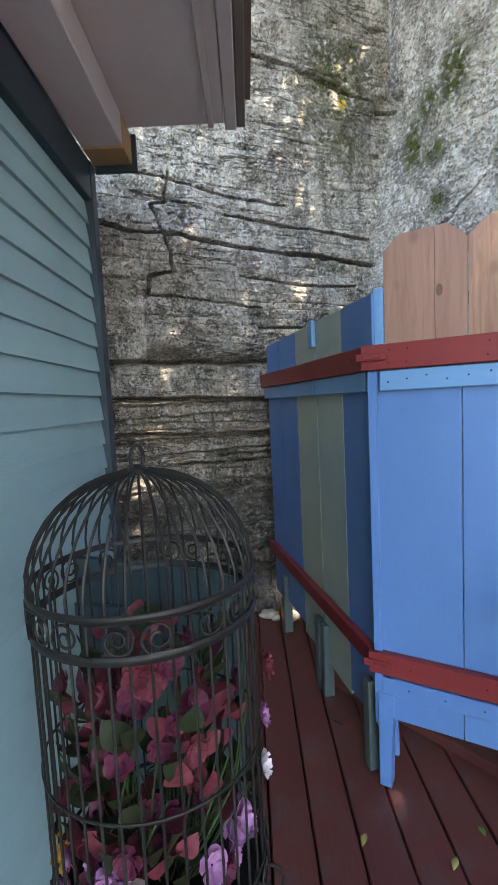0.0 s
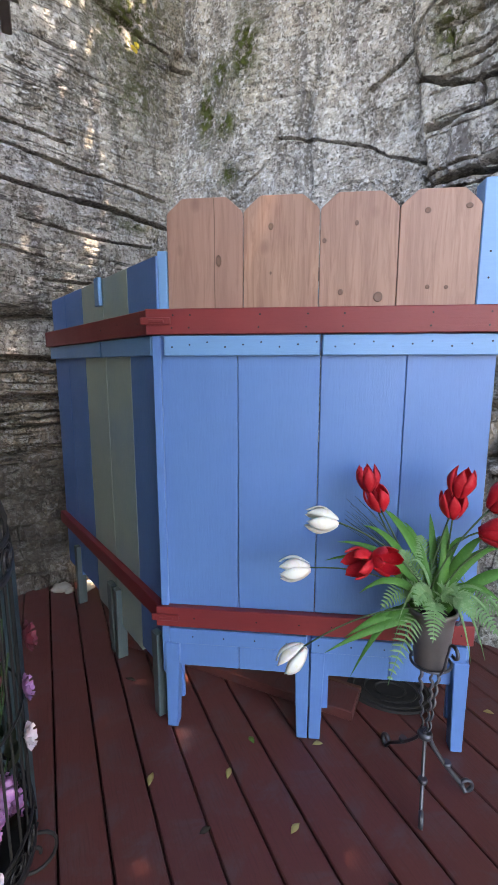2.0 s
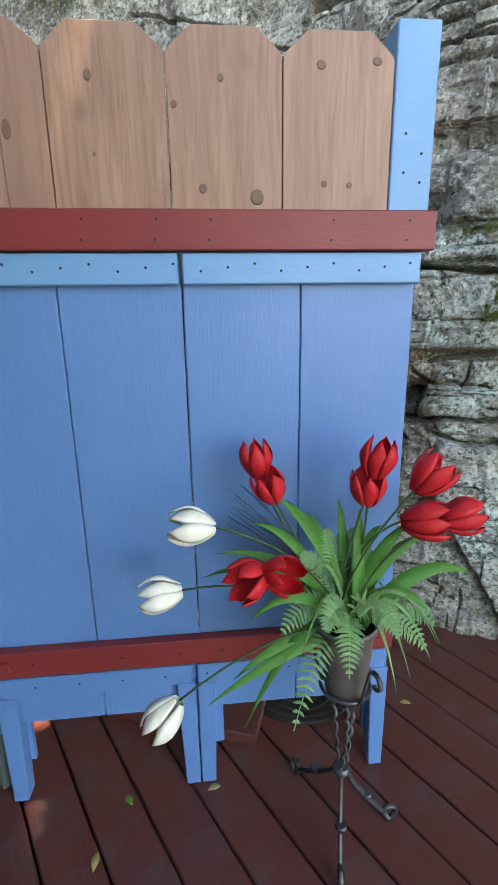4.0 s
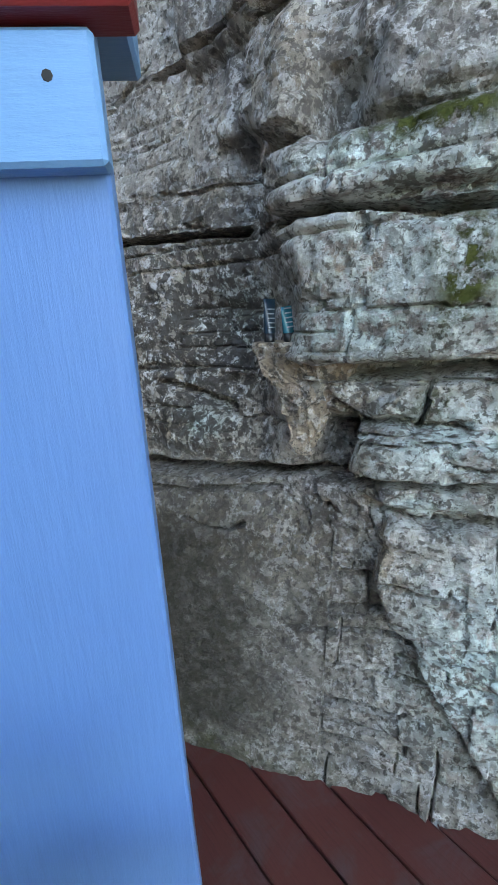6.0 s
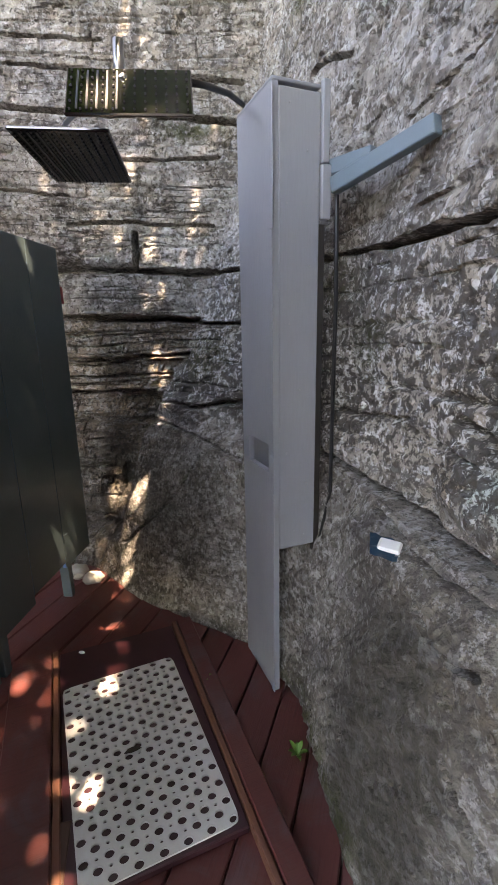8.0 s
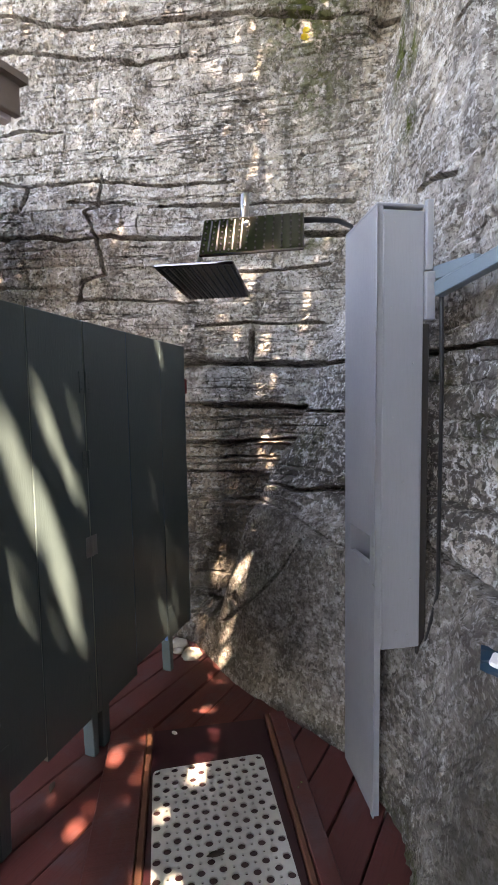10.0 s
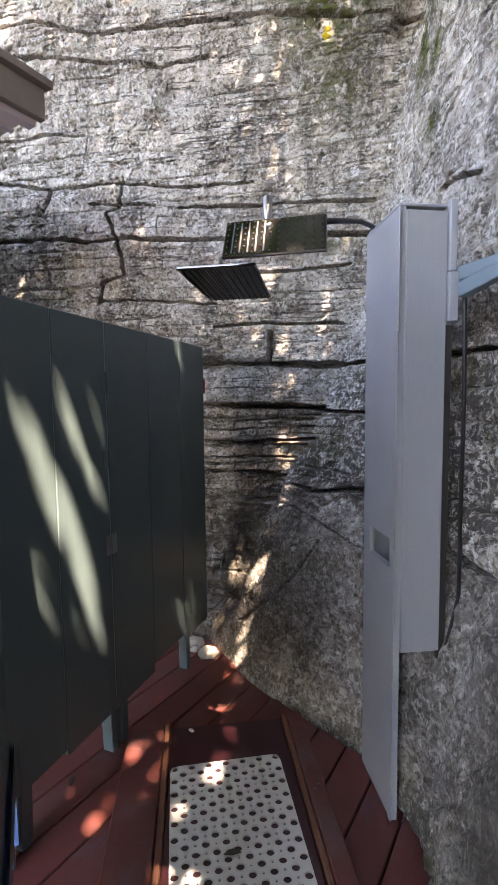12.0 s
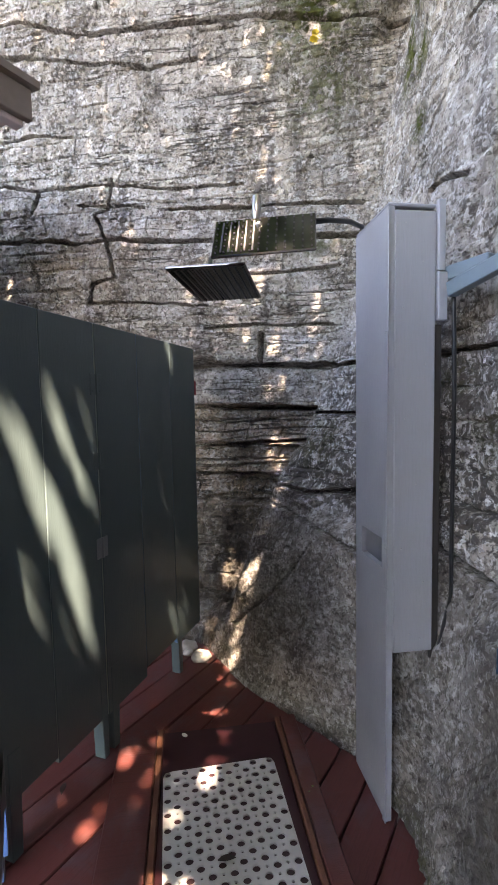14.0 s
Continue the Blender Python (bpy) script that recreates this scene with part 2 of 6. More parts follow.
def rock_material():
    """Weathered limestone: grain, pits, dark and pale lichens, water streaks, moss where it grows."""
    mat, nt, b = shader("limestone", 0.85, 0, 0.25)
    tc = nt.nodes.new("ShaderNodeTexCoord")
    obj = tc.outputs["Object"]
    big = noise_node(nt, obj, 1.3, 4, 0.6)
    mid = noise_node(nt, obj, 6.0, 6, 0.68, 0.3)
    bed = noise_node(nt, coords(nt, (1, 1, 4)), 7, 5, 0.65, 0.2)
    fine = noise_node(nt, obj, 42, 6, 0.72)
    grit = noise_node(nt, obj, 150, 3, 0.6)
    drip = noise_node(nt, coords(nt, (2.6, 2.6, 0.30)), 2.4, 5, 0.62, 0.2)
    amt = attr(nt, "speckle")
    c = mixc(nt, ramp(nt, big, [(0.36, 0.0), (0.64, 1.0)]), (0.47, 0.425, 0.365), (0.53, 0.515, 0.495))
    c = mixc(nt, ramp(nt, mid, [(0.42, 0.0), (0.60, 0.85)]), c, (0.235, 0.208, 0.178))
    c = mixc(nt, ramp(nt, drip, [(0.53, 0.0), (0.64, 0.85)]), c, (0.135, 0.125, 0.128))
    c = mixc(nt, mathn(nt, "MULTIPLY", attr(nt, "tan"), ramp(nt, mid, [(0.25, 1.0), (0.75, 0.55)])), c, mixc(nt, fine, (0.22, 0.155, 0.095), (0.42, 0.33, 0.23)))
    c = mixc(nt, mathn(nt, "MULTIPLY", ramp(nt, bed, [(0.54, 0.0), (0.70, 0.6)]), 0.8), c, (0.20, 0.175, 0.145))
    # darker stone low on the cliff, broken up by noise
    darker = mathn(nt, "MULTIPLY", attr(nt, "low_dark"), ramp(nt, noise_node(nt, obj, 3.2, 6, 0.66, 0.4), [(0.32, 0.40), (0.52, 1.0)]), True)
    c = mixc(nt, darker, c, (0.058, 0.054, 0.042))
    # pale lichen rounds
    white = noise_node(nt, obj, 24, 7, 0.72, 0.25)
    pale = mathn(nt, "MULTIPLY", ramp(nt, white, [(0.515, 0.0), (0.54, 0.95)]), mathn(nt, "ADD", mathn(nt, "MULTIPLY", amt, 0.7), 0.35))
    pale = mathn(nt, "MULTIPLY", pale, mathn(nt, "SUBTRACT", 1.0, mathn(nt, "MULTIPLY", darker, 0.85)))
    c = mixc(nt, pale, c, (0.68, 0.68, 0.675))
    mint = mathn(nt, "MULTIPLY", attr(nt, "crust"), ramp(nt, noise_node(nt, obj, 21, 7, 0.72, 0.2), [(0.42, 0.0), (0.48, 0.95)]))
    c = mixc(nt, mint, c, (0.58, 0.69, 0.66))
    # black lichen, thick where it crowds
    dark = noise_node(nt, obj, 30, 8, 0.76, 0.25)
    patch = noise_node(nt, obj, 4.0, 4, 0.6)
    level = mathn(nt, "ADD", dark, mathn(nt, "MULTIPLY", mathn(nt, "SUBTRACT", patch, 0.5), 0.30))
    black = mathn(nt, "MULTIPLY", ramp(nt, level, [(0.480, 0.0), (0.508, 0.95)]), amt)
    c = mixc(nt, black, c, (0.040, 0.038, 0.035))
    small = noise_node(nt, obj, 55, 6, 0.70, 0.2)
    c = mixc(nt, mathn(nt, "MULTIPLY", ramp(nt, mathn(nt, "ADD", small, mathn(nt, "MULTIPLY", mathn(nt, "SUBTRACT", mid, 0.5), 0.35)), [(0.535, 0.0), (0.565, 0.85)]), 0.95), c, (0.075, 0.068, 0.060))
    # round solution pits
    vr = nt.nodes.new("ShaderNodeTexVoronoi")
    vr.inputs["Scale"].default_value = 17.0
    nt.links.new(coords(nt, (1, 1, 1.3)), vr.inputs["Vector"])
    few = ramp(nt, noise_node(nt, obj, 9, 3, 0.5), [(0.50, 0.0), (0.56, 1.0)])
    pit = mathn(nt, "MULTIPLY", ramp(nt, mathn(nt, "ADD", vr.outputs["Distance"], mathn(nt, "MULTIPLY", mathn(nt, "SUBTRACT", fine, 0.5), 0.5)), [(0.13, 1.0), (0.21, 0.0)]), few)
    c = mixc(nt, mathn(nt, "MULTIPLY", pit, 0.75), c, (0.060, 0.052, 0.045))
    c = mixc(nt, mathn(nt, "MULTIPLY", ramp(nt, fine, [(0.32, 1.0), (0.58, 0.0)]), 0.45), c, (0.15, 0.135, 0.12))
    # thin bedding cracks, nearly level, that come and go
    joints = None
    for sc, lo, wd in ((1.5, 0.48, 0.010), (3.4, 0.53, 0.012)):
        bl = noise_node(nt, coords(nt, (0.5, 0.5, 5.5)), sc, 5, 0.55, 0.1)
        dist = mathn(nt, "ABSOLUTE", mathn(nt, "SUBTRACT", bl, 0.5), 0.0)
        held = ramp(nt, noise_node(nt, obj, sc * 0.9, 4, 0.6), [(lo, 0.0), (lo + 0.05, 1.0)])
        one = mathn(nt, "MULTIPLY", ramp(nt, dist, [(wd * 0.4, 1.0), (wd, 0.0)]), held)
        joints = one if joints is None else mathn(nt, "MAXIMUM", joints, one)
    joints = mathn(nt, "MULTIPLY", joints, attr(nt, "bedded"))
    c = mixc(nt, mathn(nt, "MULTIPLY", joints, 0.8), c, (0.05, 0.045, 0.04))
    moss = mathn(nt, "MULTIPLY", attr(nt, "moss"), ramp(nt, noise_node(nt, obj, 19, 6, 0.74), [(0.44, 0.0), (0.53, 1.0)]), True)
    c = mixc(nt, moss, c, mixc(nt, fine, (0.022, 0.034, 0.008), (0.095, 0.105, 0.022)))
    nt.links.new(c, b.inputs["Base Color"])
    h = mathn(nt, "ADD", mathn(nt, "MULTIPLY", fine, 0.55), mathn(nt, "MULTIPLY", grit, 0.15))
    h = mathn(nt, "ADD", h, mathn(nt, "MULTIPLY", mid, 0.5))
    h = mathn(nt, "ADD", h, mathn(nt, "MULTIPLY", small, 0.35))
    h = mathn(nt, "ADD", h, mathn(nt, "MULTIPLY", moss, 0.5))
    h = mathn(nt, "SUBTRACT", h, mathn(nt, "MULTIPLY", mathn(nt, "MAXIMUM", joints, pit), 0.6))
    bump(nt, b, h, 1.0, 0.022)
    return mat


M_ROCK = rock_material()


# ---- ground ----
bm = bmesh.new()
bmesh.ops.create_grid(bm, x_segments=2, y_segments=2, size=400)
ground = new("ground", mesh_from("ground", bm, M_SOIL))
ground.location.z = -0.45
tagged(ground, "bare dark soil under the deck", "ground", kind="structure")


# ---- the limestone cliff ----
def hash2(ix, iy, seed=0):
    n = (ix.astype(np.int64) * 374761393 + iy.astype(np.int64) * 668265263 + seed * 144665) & 0x7FFFFFFF
    n = (n ^ (n >> 13)) * 1274126177 & 0x7FFFFFFF
    return ((n ^ (n >> 16)) & 0xFFFF) / 65535.0


def vnoise(x, y, seed=0):
    ix, iy = np.floor(x), np.floor(y)
    fx, fy = x - ix, y - iy
    fx, fy = fx * fx * (3 - 2 * fx), fy * fy * (3 - 2 * fy)
    a, b_ = hash2(ix, iy, seed), hash2(ix + 1, iy, seed)
    c, d = hash2(ix, iy + 1, seed), hash2(ix + 1, iy + 1, seed)
    return (a * (1 - fx) + b_ * fx) * (1 - fy) + (c * (1 - fx) + d * fx) * fy * 1.0


def fbm(x, y, octaves=4, seed=0, gain=0.5):
    out, amp, tot = np.zeros_like(x), 1.0, 0.0
    for o in range(octaves):
        out += amp * (vnoise(x * 2 ** o, y * 2 ** o, seed + o) - 0.5)
        tot += amp
        amp *= gain
    return out / tot * 2


# plan of the cliff face at several heights: the west face, the inner corner, the east face
OUTLINE = {}
OUTLINE[0.0] = [(-4.25, -3.15), (-2.75, -1.20), (-1.85, 0.10), (-1.46, 0.62), (-1.21, 0.967), (-1.06, 1.07), (-0.93, 1.09), (-0.45, 1.14),
                (0.17, 1.31), (0.53, 1.24), (0.79, 1.07), (1.22, 0.83), (1.40, 0.75), (1.62, 0.66), (2.1, 0.40), (3.2, -0.6), (4.6, -3.0)]
OUTLINE[0.8] = [(-4.3, -3.2), (-2.83, -1.18), (-1.9, 0.10), (-1.52, 0.64), (-1.29, 0.97), (-1.12, 1.22), (-0.92, 1.42), (-0.45, 1.45),
                (0.15, 1.53), (0.62, 1.42), (0.96, 1.15), (1.33, 0.91), (1.50, 0.82), (1.66, 0.74), (2.2, 0.42), (3.3, -0.6), (4.7, -3.0)]
OUTLINE[0.95] = [(-4.3, -3.2), (-2.83, -1.18), (-1.9, 0.10), (-1.53, 0.64), (-1.30, 0.98), (-1.08, 1.30), (-0.86, 1.52), (-0.42, 1.54),
                 (0.15, 1.59), (0.60, 1.51), (1.0, 1.28), (1.36, 1.02), (1.46, 0.84), (1.60, 0.72), (2.2, 0.40), (3.3, -0.6), (4.7, -3.0)]
OUTLINE[1.40] = [(-4.3, -3.2), (-2.83, -1.18), (-1.9, 0.12), (-1.53, 0.66), (-1.31, 1.00), (-1.01, 1.38), (-0.73, 1.73), (-0.38, 1.73),
                 (0.10, 1.69), (0.50, 1.58), (0.99, 1.30), (1.42, 1.05), (1.47, 0.72), (1.66, 0.57), (2.3, 0.27), (3.4, -0.8), (4.8, -3.2)]
OUTLINE[1.62] = [(-4.3, -3.2), (-2.83, -1.18), (-1.9, 0.12), (-1.52, 0.66), (-1.30, 1.00), (-0.98, 1.42), (-0.68, 1.80), (-0.36, 1.79),
                 (0.08, 1.73), (0.50, 1.615), (0.98, 1.31), (1.36, 0.98), (1.42, 0.70), (1.66, 0.57), (2.3, 0.25), (3.4, -0.8), (4.8, -3.2)]
OUTLINE[2.5] = [(-4.3, -3.2), (-2.83, -1.18), (-1.884, 0.115), (-1.5, 0.64), (-1.265, 0.966), (-0.86, 1.52), (-0.50, 2.01), (-0.28, 1.95),
                (0.06, 1.80), (0.55, 1.64), (1.03, 1.38), (1.44, 1.04), (1.58, 0.80), (1.80, 0.65), (2.4, 0.25), (3.5, -0.9), (4.9, -3.3)]
OUTLINE[3.8] = [(-4.4, -3.15), (-2.9, -1.15), (-1.93, 0.15), (-1.53, 0.66), (-1.27, 0.98), (-0.82, 1.58), (-0.40, 2.16), (-0.22, 2.05),
                (0.02, 1.88), (0.58, 1.70), (1.08, 1.42), (1.52, 1.02), (1.66, 0.80), (1.90, 0.62), (2.5, 0.20), (3.6, -0.9), (5.0, -3.3)]
OUTLINE[6.5] = [(-4.6, -3.0), (-3.1, -1.0), (-2.1, 0.30), (-1.7, 0.80), (-1.4, 1.15), (-0.90, 1.80), (-0.45, 2.40), (-0.25, 2.30),
                (0.05, 2.10), (0.65, 1.90), (1.2, 1.60), (1.7, 1.20), (1.85, 0.95), (2.10, 0.75), (2.7, 0.30), (3.8, -0.8), (5.2, -3.2)]


def build_cliff():
    lev = np.array(sorted(OUTLINE))
    base = np.array(OUTLINE[1.62])
    seg = np.r_[0, np.cumsum(np.linalg.norm(np.diff(base, axis=0), axis=1))]
    # fine steps where the walk comes close, coarse outside
    u0, u1 = seg[2] - 0.3, seg[14] + 0.2
    us = np.r_[np.linspace(0, u0, 40, endpoint=False), np.linspace(u0, u1, 880, endpoint=False), np.linspace(u1, seg[-1], 40)]
    zs = np.r_[np.linspace(-0.5, -0.06, 6, endpoint=False), np.linspace(-0.06, 4.3, 700, endpoint=False), np.linspace(4.3, 6.5, 60)]
    px = np.array([np.interp(us, seg, np.array(OUTLINE[l])[:, 0]) for l in lev])
    py = np.array([np.interp(us, seg, np.array(OUTLINE[l])[:, 1]) for l in lev])
    U, Z = np.meshgrid(us, zs)
    X = np.array([np.interp(zs, lev, px[:, i]) for i in range(len(us))]).T
    Y = np.array([np.interp(zs, lev, py[:, i]) for i in range(len(us))]).T
    uc = U - seg[6]                      # 0 at the inner corner, west face negative
    # horizontal normal, towards the deck
    tx, ty = np.gradient(X, axis=1), np.gradient(Y, axis=1)
    ln = np.hypot(tx, ty) + 1e-9
    nx, ny = ty / ln, -tx / ln
    k = np.ones(13) / 13
    for a in (nx, ny):
        for i in range(a.shape[0]):
            a[i] = np.convolve(np.pad(a[i], 6, mode="edge"), k, mode="valid")

    def step(x, soft):
        return 1 / (1 + np.exp(-np.clip(x / soft, -40, 40)))

    # wandering coordinates, so that no edge runs dead straight
    wu = uc + 0.022 * fbm(U * 4, Z * 4, 3, 61) + 0.009 * fbm(U * 19, Z * 19, 2, 62)
    wz = Z + 0.014 * fbm(U * 3.1, Z * 2.3, 3, 63) + 0.007 * fbm(U * 17, Z * 15, 2, 64)
    westf = step(-uc, 0.012)
    slab = step(uc - 0.99, 0.02) * step(2.80 - uc, 0.03) * step(0.90 - wz, 0.012)
    foot = step(uc - 0.02, 0.02) * step(0.99 - uc, 0.02) * step(0.93 - wz, 0.02)
    calm = 1 - 0.45 * np.maximum(slab, foot)
    d = 0.040 * fbm(U * 1.1, Z * 1.3, 3, 11) + calm * 0.020 * fbm(U * 4.2, Z * 5.5, 4, 23, 0.55)
    d += calm * (0.007 * fbm(U * 17, Z * 24, 3, 5, 0.6) + 0.0035 * fbm(U * 60, Z * 70, 2, 47))
    rough = 0.35 + 0.65 * step(uc - 2.25, 0.03) * step(2.0 - Z, 0.05)
    d += calm * rough * 0.040 * (0.35 - np.abs(fbm(U * 4.6, Z * 6.5, 4, 91, 0.6)))
    # weathering pits
    d -= calm * 0.016 * np.clip(fbm(U * 15, Z * 20, 3, 41, 0.6) - 0.30, 0, 0.25) / 0.25
    # the grain of the leaning slabs, and shallow scoops in them
    g1, g2 = U * 0.80 + Z * 0.60, Z * 0.80 - U * 0.60
    d += np.maximum(slab, foot * 0.5) * (0.012 * fbm(g1 * 3, g2 * 17, 4, 71, 0.6) + 0.02 * fbm(g1 * 1.6, g2 * 4, 3, 72))
    # ragged small beds, broken into blocks
    for thick, width, amp, seed in ((0.21, 0.62, 0.020, 3), (0.075, 0.30, 0.012, 8)):
        zz = (Z + 0.05 * fbm(U * 0.9, Z * 0.5, 3, seed) + 0.010 * fbm(U * 7, Z * 3, 2, seed + 4)) / thick
        zz = zz + 0.35 * np.sin(zz * 1.7 + seed)
        row = np.floor(zz)
        uu = (U + 0.03 * fbm(U * 5, Z * 5, 2, seed + 1)) / width + hash2(row, row * 0, seed) * 7
        col = np.floor(uu)
        power = np.where(uc < 0.0, np.where(Z < 1.50, 0.8, np.where(Z < 1.75, 0.15, 0.22)), np.where(Z < 0.95, 0.0, np.where(Z < 1.75, 0.30, 0.14)))
        power = np.where((uc > 1.95) & (Z > 2.0), 0.9, power)
        power = np.where((uc > 2.6) & (Z < 1.25), 0.7, power)
        d += amp * power * (hash2(row, col, seed + 2) - 0.5) * 2
        fz, fu = zz - row, uu - col
        fade = vnoise(U * 3.0, Z * 9.0, seed + 9) > 0.42
        groove = np.exp(-(np.minimum(fz, 1 - fz) * thick / 0.007) ** 2) * (hash2(row, col, seed + 6) > 0.3) * fade
        vert = np.exp(-(np.minimum(fu, 1 - fu) * width / 0.006) ** 2) * (hash2(col, row, seed + 7) > 0.6) * fade
        d -= np.minimum(power, 0.7) * 0.050 * np.maximum(groove, vert)

    def crack(pts, width, depth):
        """An open joint that wanders along (u, z) points on the face."""
        nonlocal d
        near = np.full_like(U, 9.0)
        for (ua, za), (ub, zb) in zip(pts, pts[1:]):
            du, dz = ub - ua, zb - za
            t = np.clip(((wu - ua) * du + (wz - za) * dz) / (du * du + dz * dz), 0, 1)
            near = np.minimum(near, np.hypot(wu - ua - t * du, wz - za - t * dz))
        w = width * (0.55 + 0.9 * vnoise(U * 6, Z * 6, 77))
        d = d - depth * np.exp(-(near / w) ** 4)

    def block(ua, ub, za, zb, amount, soft=0.005, lean=0.0):
        """A bed or a block that stands out (or lies back) by an amount, more towards its top by lean."""
        nonlocal d
        f = step(wu - ua, soft) * step(ub - wu, soft) * step(wz - za, soft) * step(zb - wz, soft)
        d = d + f * (amount + lean * (Z - za) / (zb - za))

    # the west face: the stepped, undercut beds under the overhang
    block(-3.0, -0.01, 1.495, 1.725, -0.030, 0.006)
    block(-3.0, 0.00, 1.265, 1.47, -0.065, 0.006, -0.02)
    block(-3.0, 0.02, 1.06, 1.235, -0.085, 0.006)
    block(-3.0, 0.02, 0.88, 1.045, -0.125, 0.006)
    block(-3.0, 0.03, 0.20, 0.87, -0.130, 0.010, 0.03)
    block(-1.50, -1.17, 1.735, 1.80, -0.20, 0.012)
    block(-1.03, -0.70, 1.735, 1.785, -0.14, 0.012)
    block(-3.0, -0.43, 1.76, 2.10, 0.018, 0.006)
    block(-0.42, -0.02, 1.76, 1.98, -0.012, 0.006)
    crack([(-3.0, 1.735), (-1.4, 1.74), (-0.83, 1.735), (-0.43, 1.738), (0.03, 1.72)], 0.014, 0.12)
    crack([(-3.0, 1.52), (-1.7, 1.51), (-0.8, 1.48), (0.02, 1.465)], 0.014, 0.16)
    crack([(-3.0, 1.29), (-1.7, 1.28), (-0.76, 1.235), (-0.37, 1.245), (0.06, 1.265)], 0.012, 0.12)
    crack([(-1.7, 1.12), (-0.7, 1.135), (0.0, 1.15)], 0.007, 0.06)
    crack([(-3.0, 1.07), (-1.0, 1.05), (-0.08, 1.05)], 0.010, 0.10)
    crack([(-3.0, 0.90), (-0.6, 0.87), (0.06, 0.875)], 0.012, 0.10)
    crack([(-0.43, 1.92), (-0.42, 1.74)], 0.012, 0.10)
    # its long joints and the broken upright one
    crack([(-2.6, 2.62), (-2.15, 2.585), (-1.74, 2.56), (-1.55, 2.525), (-1.37, 2.535), (-0.95, 2.495), (-0.45, 2.48), (-0.02, 2.455)], 0.010, 0.11)
    crack([(-1.31, 2.91), (-1.34, 2.73), (-1.43, 2.70), (-1.34, 2.50), (-1.32, 2.30), (-1.47, 2.27), (-1.50, 2.15)], 0.009, 0.09)
    crack([(-2.3, 3.97), (-1.9, 3.94), (-1.52, 3.80), (-1.09, 3.78), (-0.62, 3.75), (-0.25, 3.66), (0.02, 3.62)], 0.010, 0.09)
    crack([(-2.3, 3.82), (-1.93, 3.73), (-1.64, 3.66), (-1.33, 3.61), (-1.03, 3.54), (-0.84, 3.57)], 0.008, 0.07)
    crack([(-2.2, 3.23), (-1.85, 3.24), (-1.6, 3.21)], 0.008, 0.05)
    crack([(-2.2, 2.96), (-1.83, 2.90), (-1.35, 2.88), (-0.94, 2.82), (-0.62, 2.81)], 0.008, 0.06)
    crack([(-1.83, 2.90), (-1.86, 2.76)], 0.008, 0.06)
    crack([(-0.95, 2.70), (-0.60, 2.67), (-0.33, 2.66), (-0.05, 2.64)], 0.008, 0.06)
    crack([(-1.55, 2.77), (-1.10, 2.72)], 0.007, 0.05)
    crack([(-1.5, 2.16), (-1.1, 2.14), (-0.75, 2.10)], 0.007, 0.05)
    crack([(-0.9, 2.31), (-0.5, 2.27), (-0.1, 2.29)], 0.007, 0.05)
    crack([(-0.75, 1.97), (-0.43, 1.98), (-0.05, 1.96)], 0.007, 0.05)
    # the inner corner: a broken notch high up, then the east rock standing in front
    block(-0.06, 0.20, 3.52, 3.68, -0.10, 0.012)
    block(0.02, 0.26, 3.36, 3.50, -0.05, 0.012)
    crack([(0.0, 1.71), (0.26, 1.71), (0.93, 1.67)], 0.009, 0.10)
    crack([(0.0, 1.44), (0.40, 1.43), (0.95, 1.39)], 0.010, 0.10)
    crack([(0.0, 1.02), (0.25, 1.00), (0.54, 1.06), (0.9, 1.03)], 0.012, 0.08)
    crack([(0.05, 0.90), (0.35, 0.86), (0.6, 0.80)], 0.007, 0.03)
    crack([(0.40, 0.78), (0.30, 0.50), (0.10, 0.22)], 0.006, 0.025)
    crack([(0.62, 0.95), (0.60, 0.70), (0.72, 0.45)], 0.006, 0.025)
    block(0.05, 0.30, 0.94, 1.04, 0.03, 0.01)
    block(0.32, 0.60, 0.90, 1.02, -0.02, 0.008)
    # the east face behind the column
    crack([(0.92, 1.67), (1.12, 1.67), (1.52, 1.645), (1.86, 1.63), (2.24, 1.605)], 0.010, 0.13)
    crack([(1.03, 1.12), (1.28, 1.11), (1.62, 1.15)], 0.007, 0.03)
    crack([(1.84, 1.185), (2.02, 1.15), (2.15, 1.11)], 0.016, 0.06)
    block(1.86, 2.16, 0.98, 1.11, 0.025, 0.012)
    block(1.05, 1.40, 0.93, 1.10, 0.05, 0.016)
    block(1.95, 2.20, 1.20, 1.60, -0.02, 0.03)
    crack([(0.98, 0.94), (1.23, 0.91), (1.53, 0.905), (1.86, 0.91), (2.18, 0.925), (2.50, 0.965)], 0.017, 0.12)
    crack([(1.5, 0.86), (1.9, 0.855), (2.4, 0.90)], 0.006, 0.03)
    crack([(1.95, 0.78), (2.15, 0.76), (2.22, 0.79)], 0.007, 0.03)
    crack([(2.20, 0.60), (2.42, 0.50), (2.62, 0.52)], 0.006, 0.025)
    # long scars on the smooth upper face
    crack([(0.82, 2.38), (0.95, 2.36), (1.06, 2.31)], 0.010, 0.05)
    crack([(1.0, 2.93), (1.24, 2.86), (1.57, 2.74), (1.96, 2.54)], 0.007, 0.04)
    crack([(1.05, 2.05), (1.20, 2.40), (1.16, 3.0), (1.28, 3.7)], 0.020, 0.04)
    crack([(0.45, 2.52), (0.75, 2.62), (0.95, 2.80)], 0.006, 0.03)
    crack([(1.45, 1.98), (1.75, 2.03), (1.90, 2.10)], 0.006, 0.03)
    crack([(1.58, 3.05), (1.83, 3.20), (2.1, 3.5)], 0.010, 0.07)
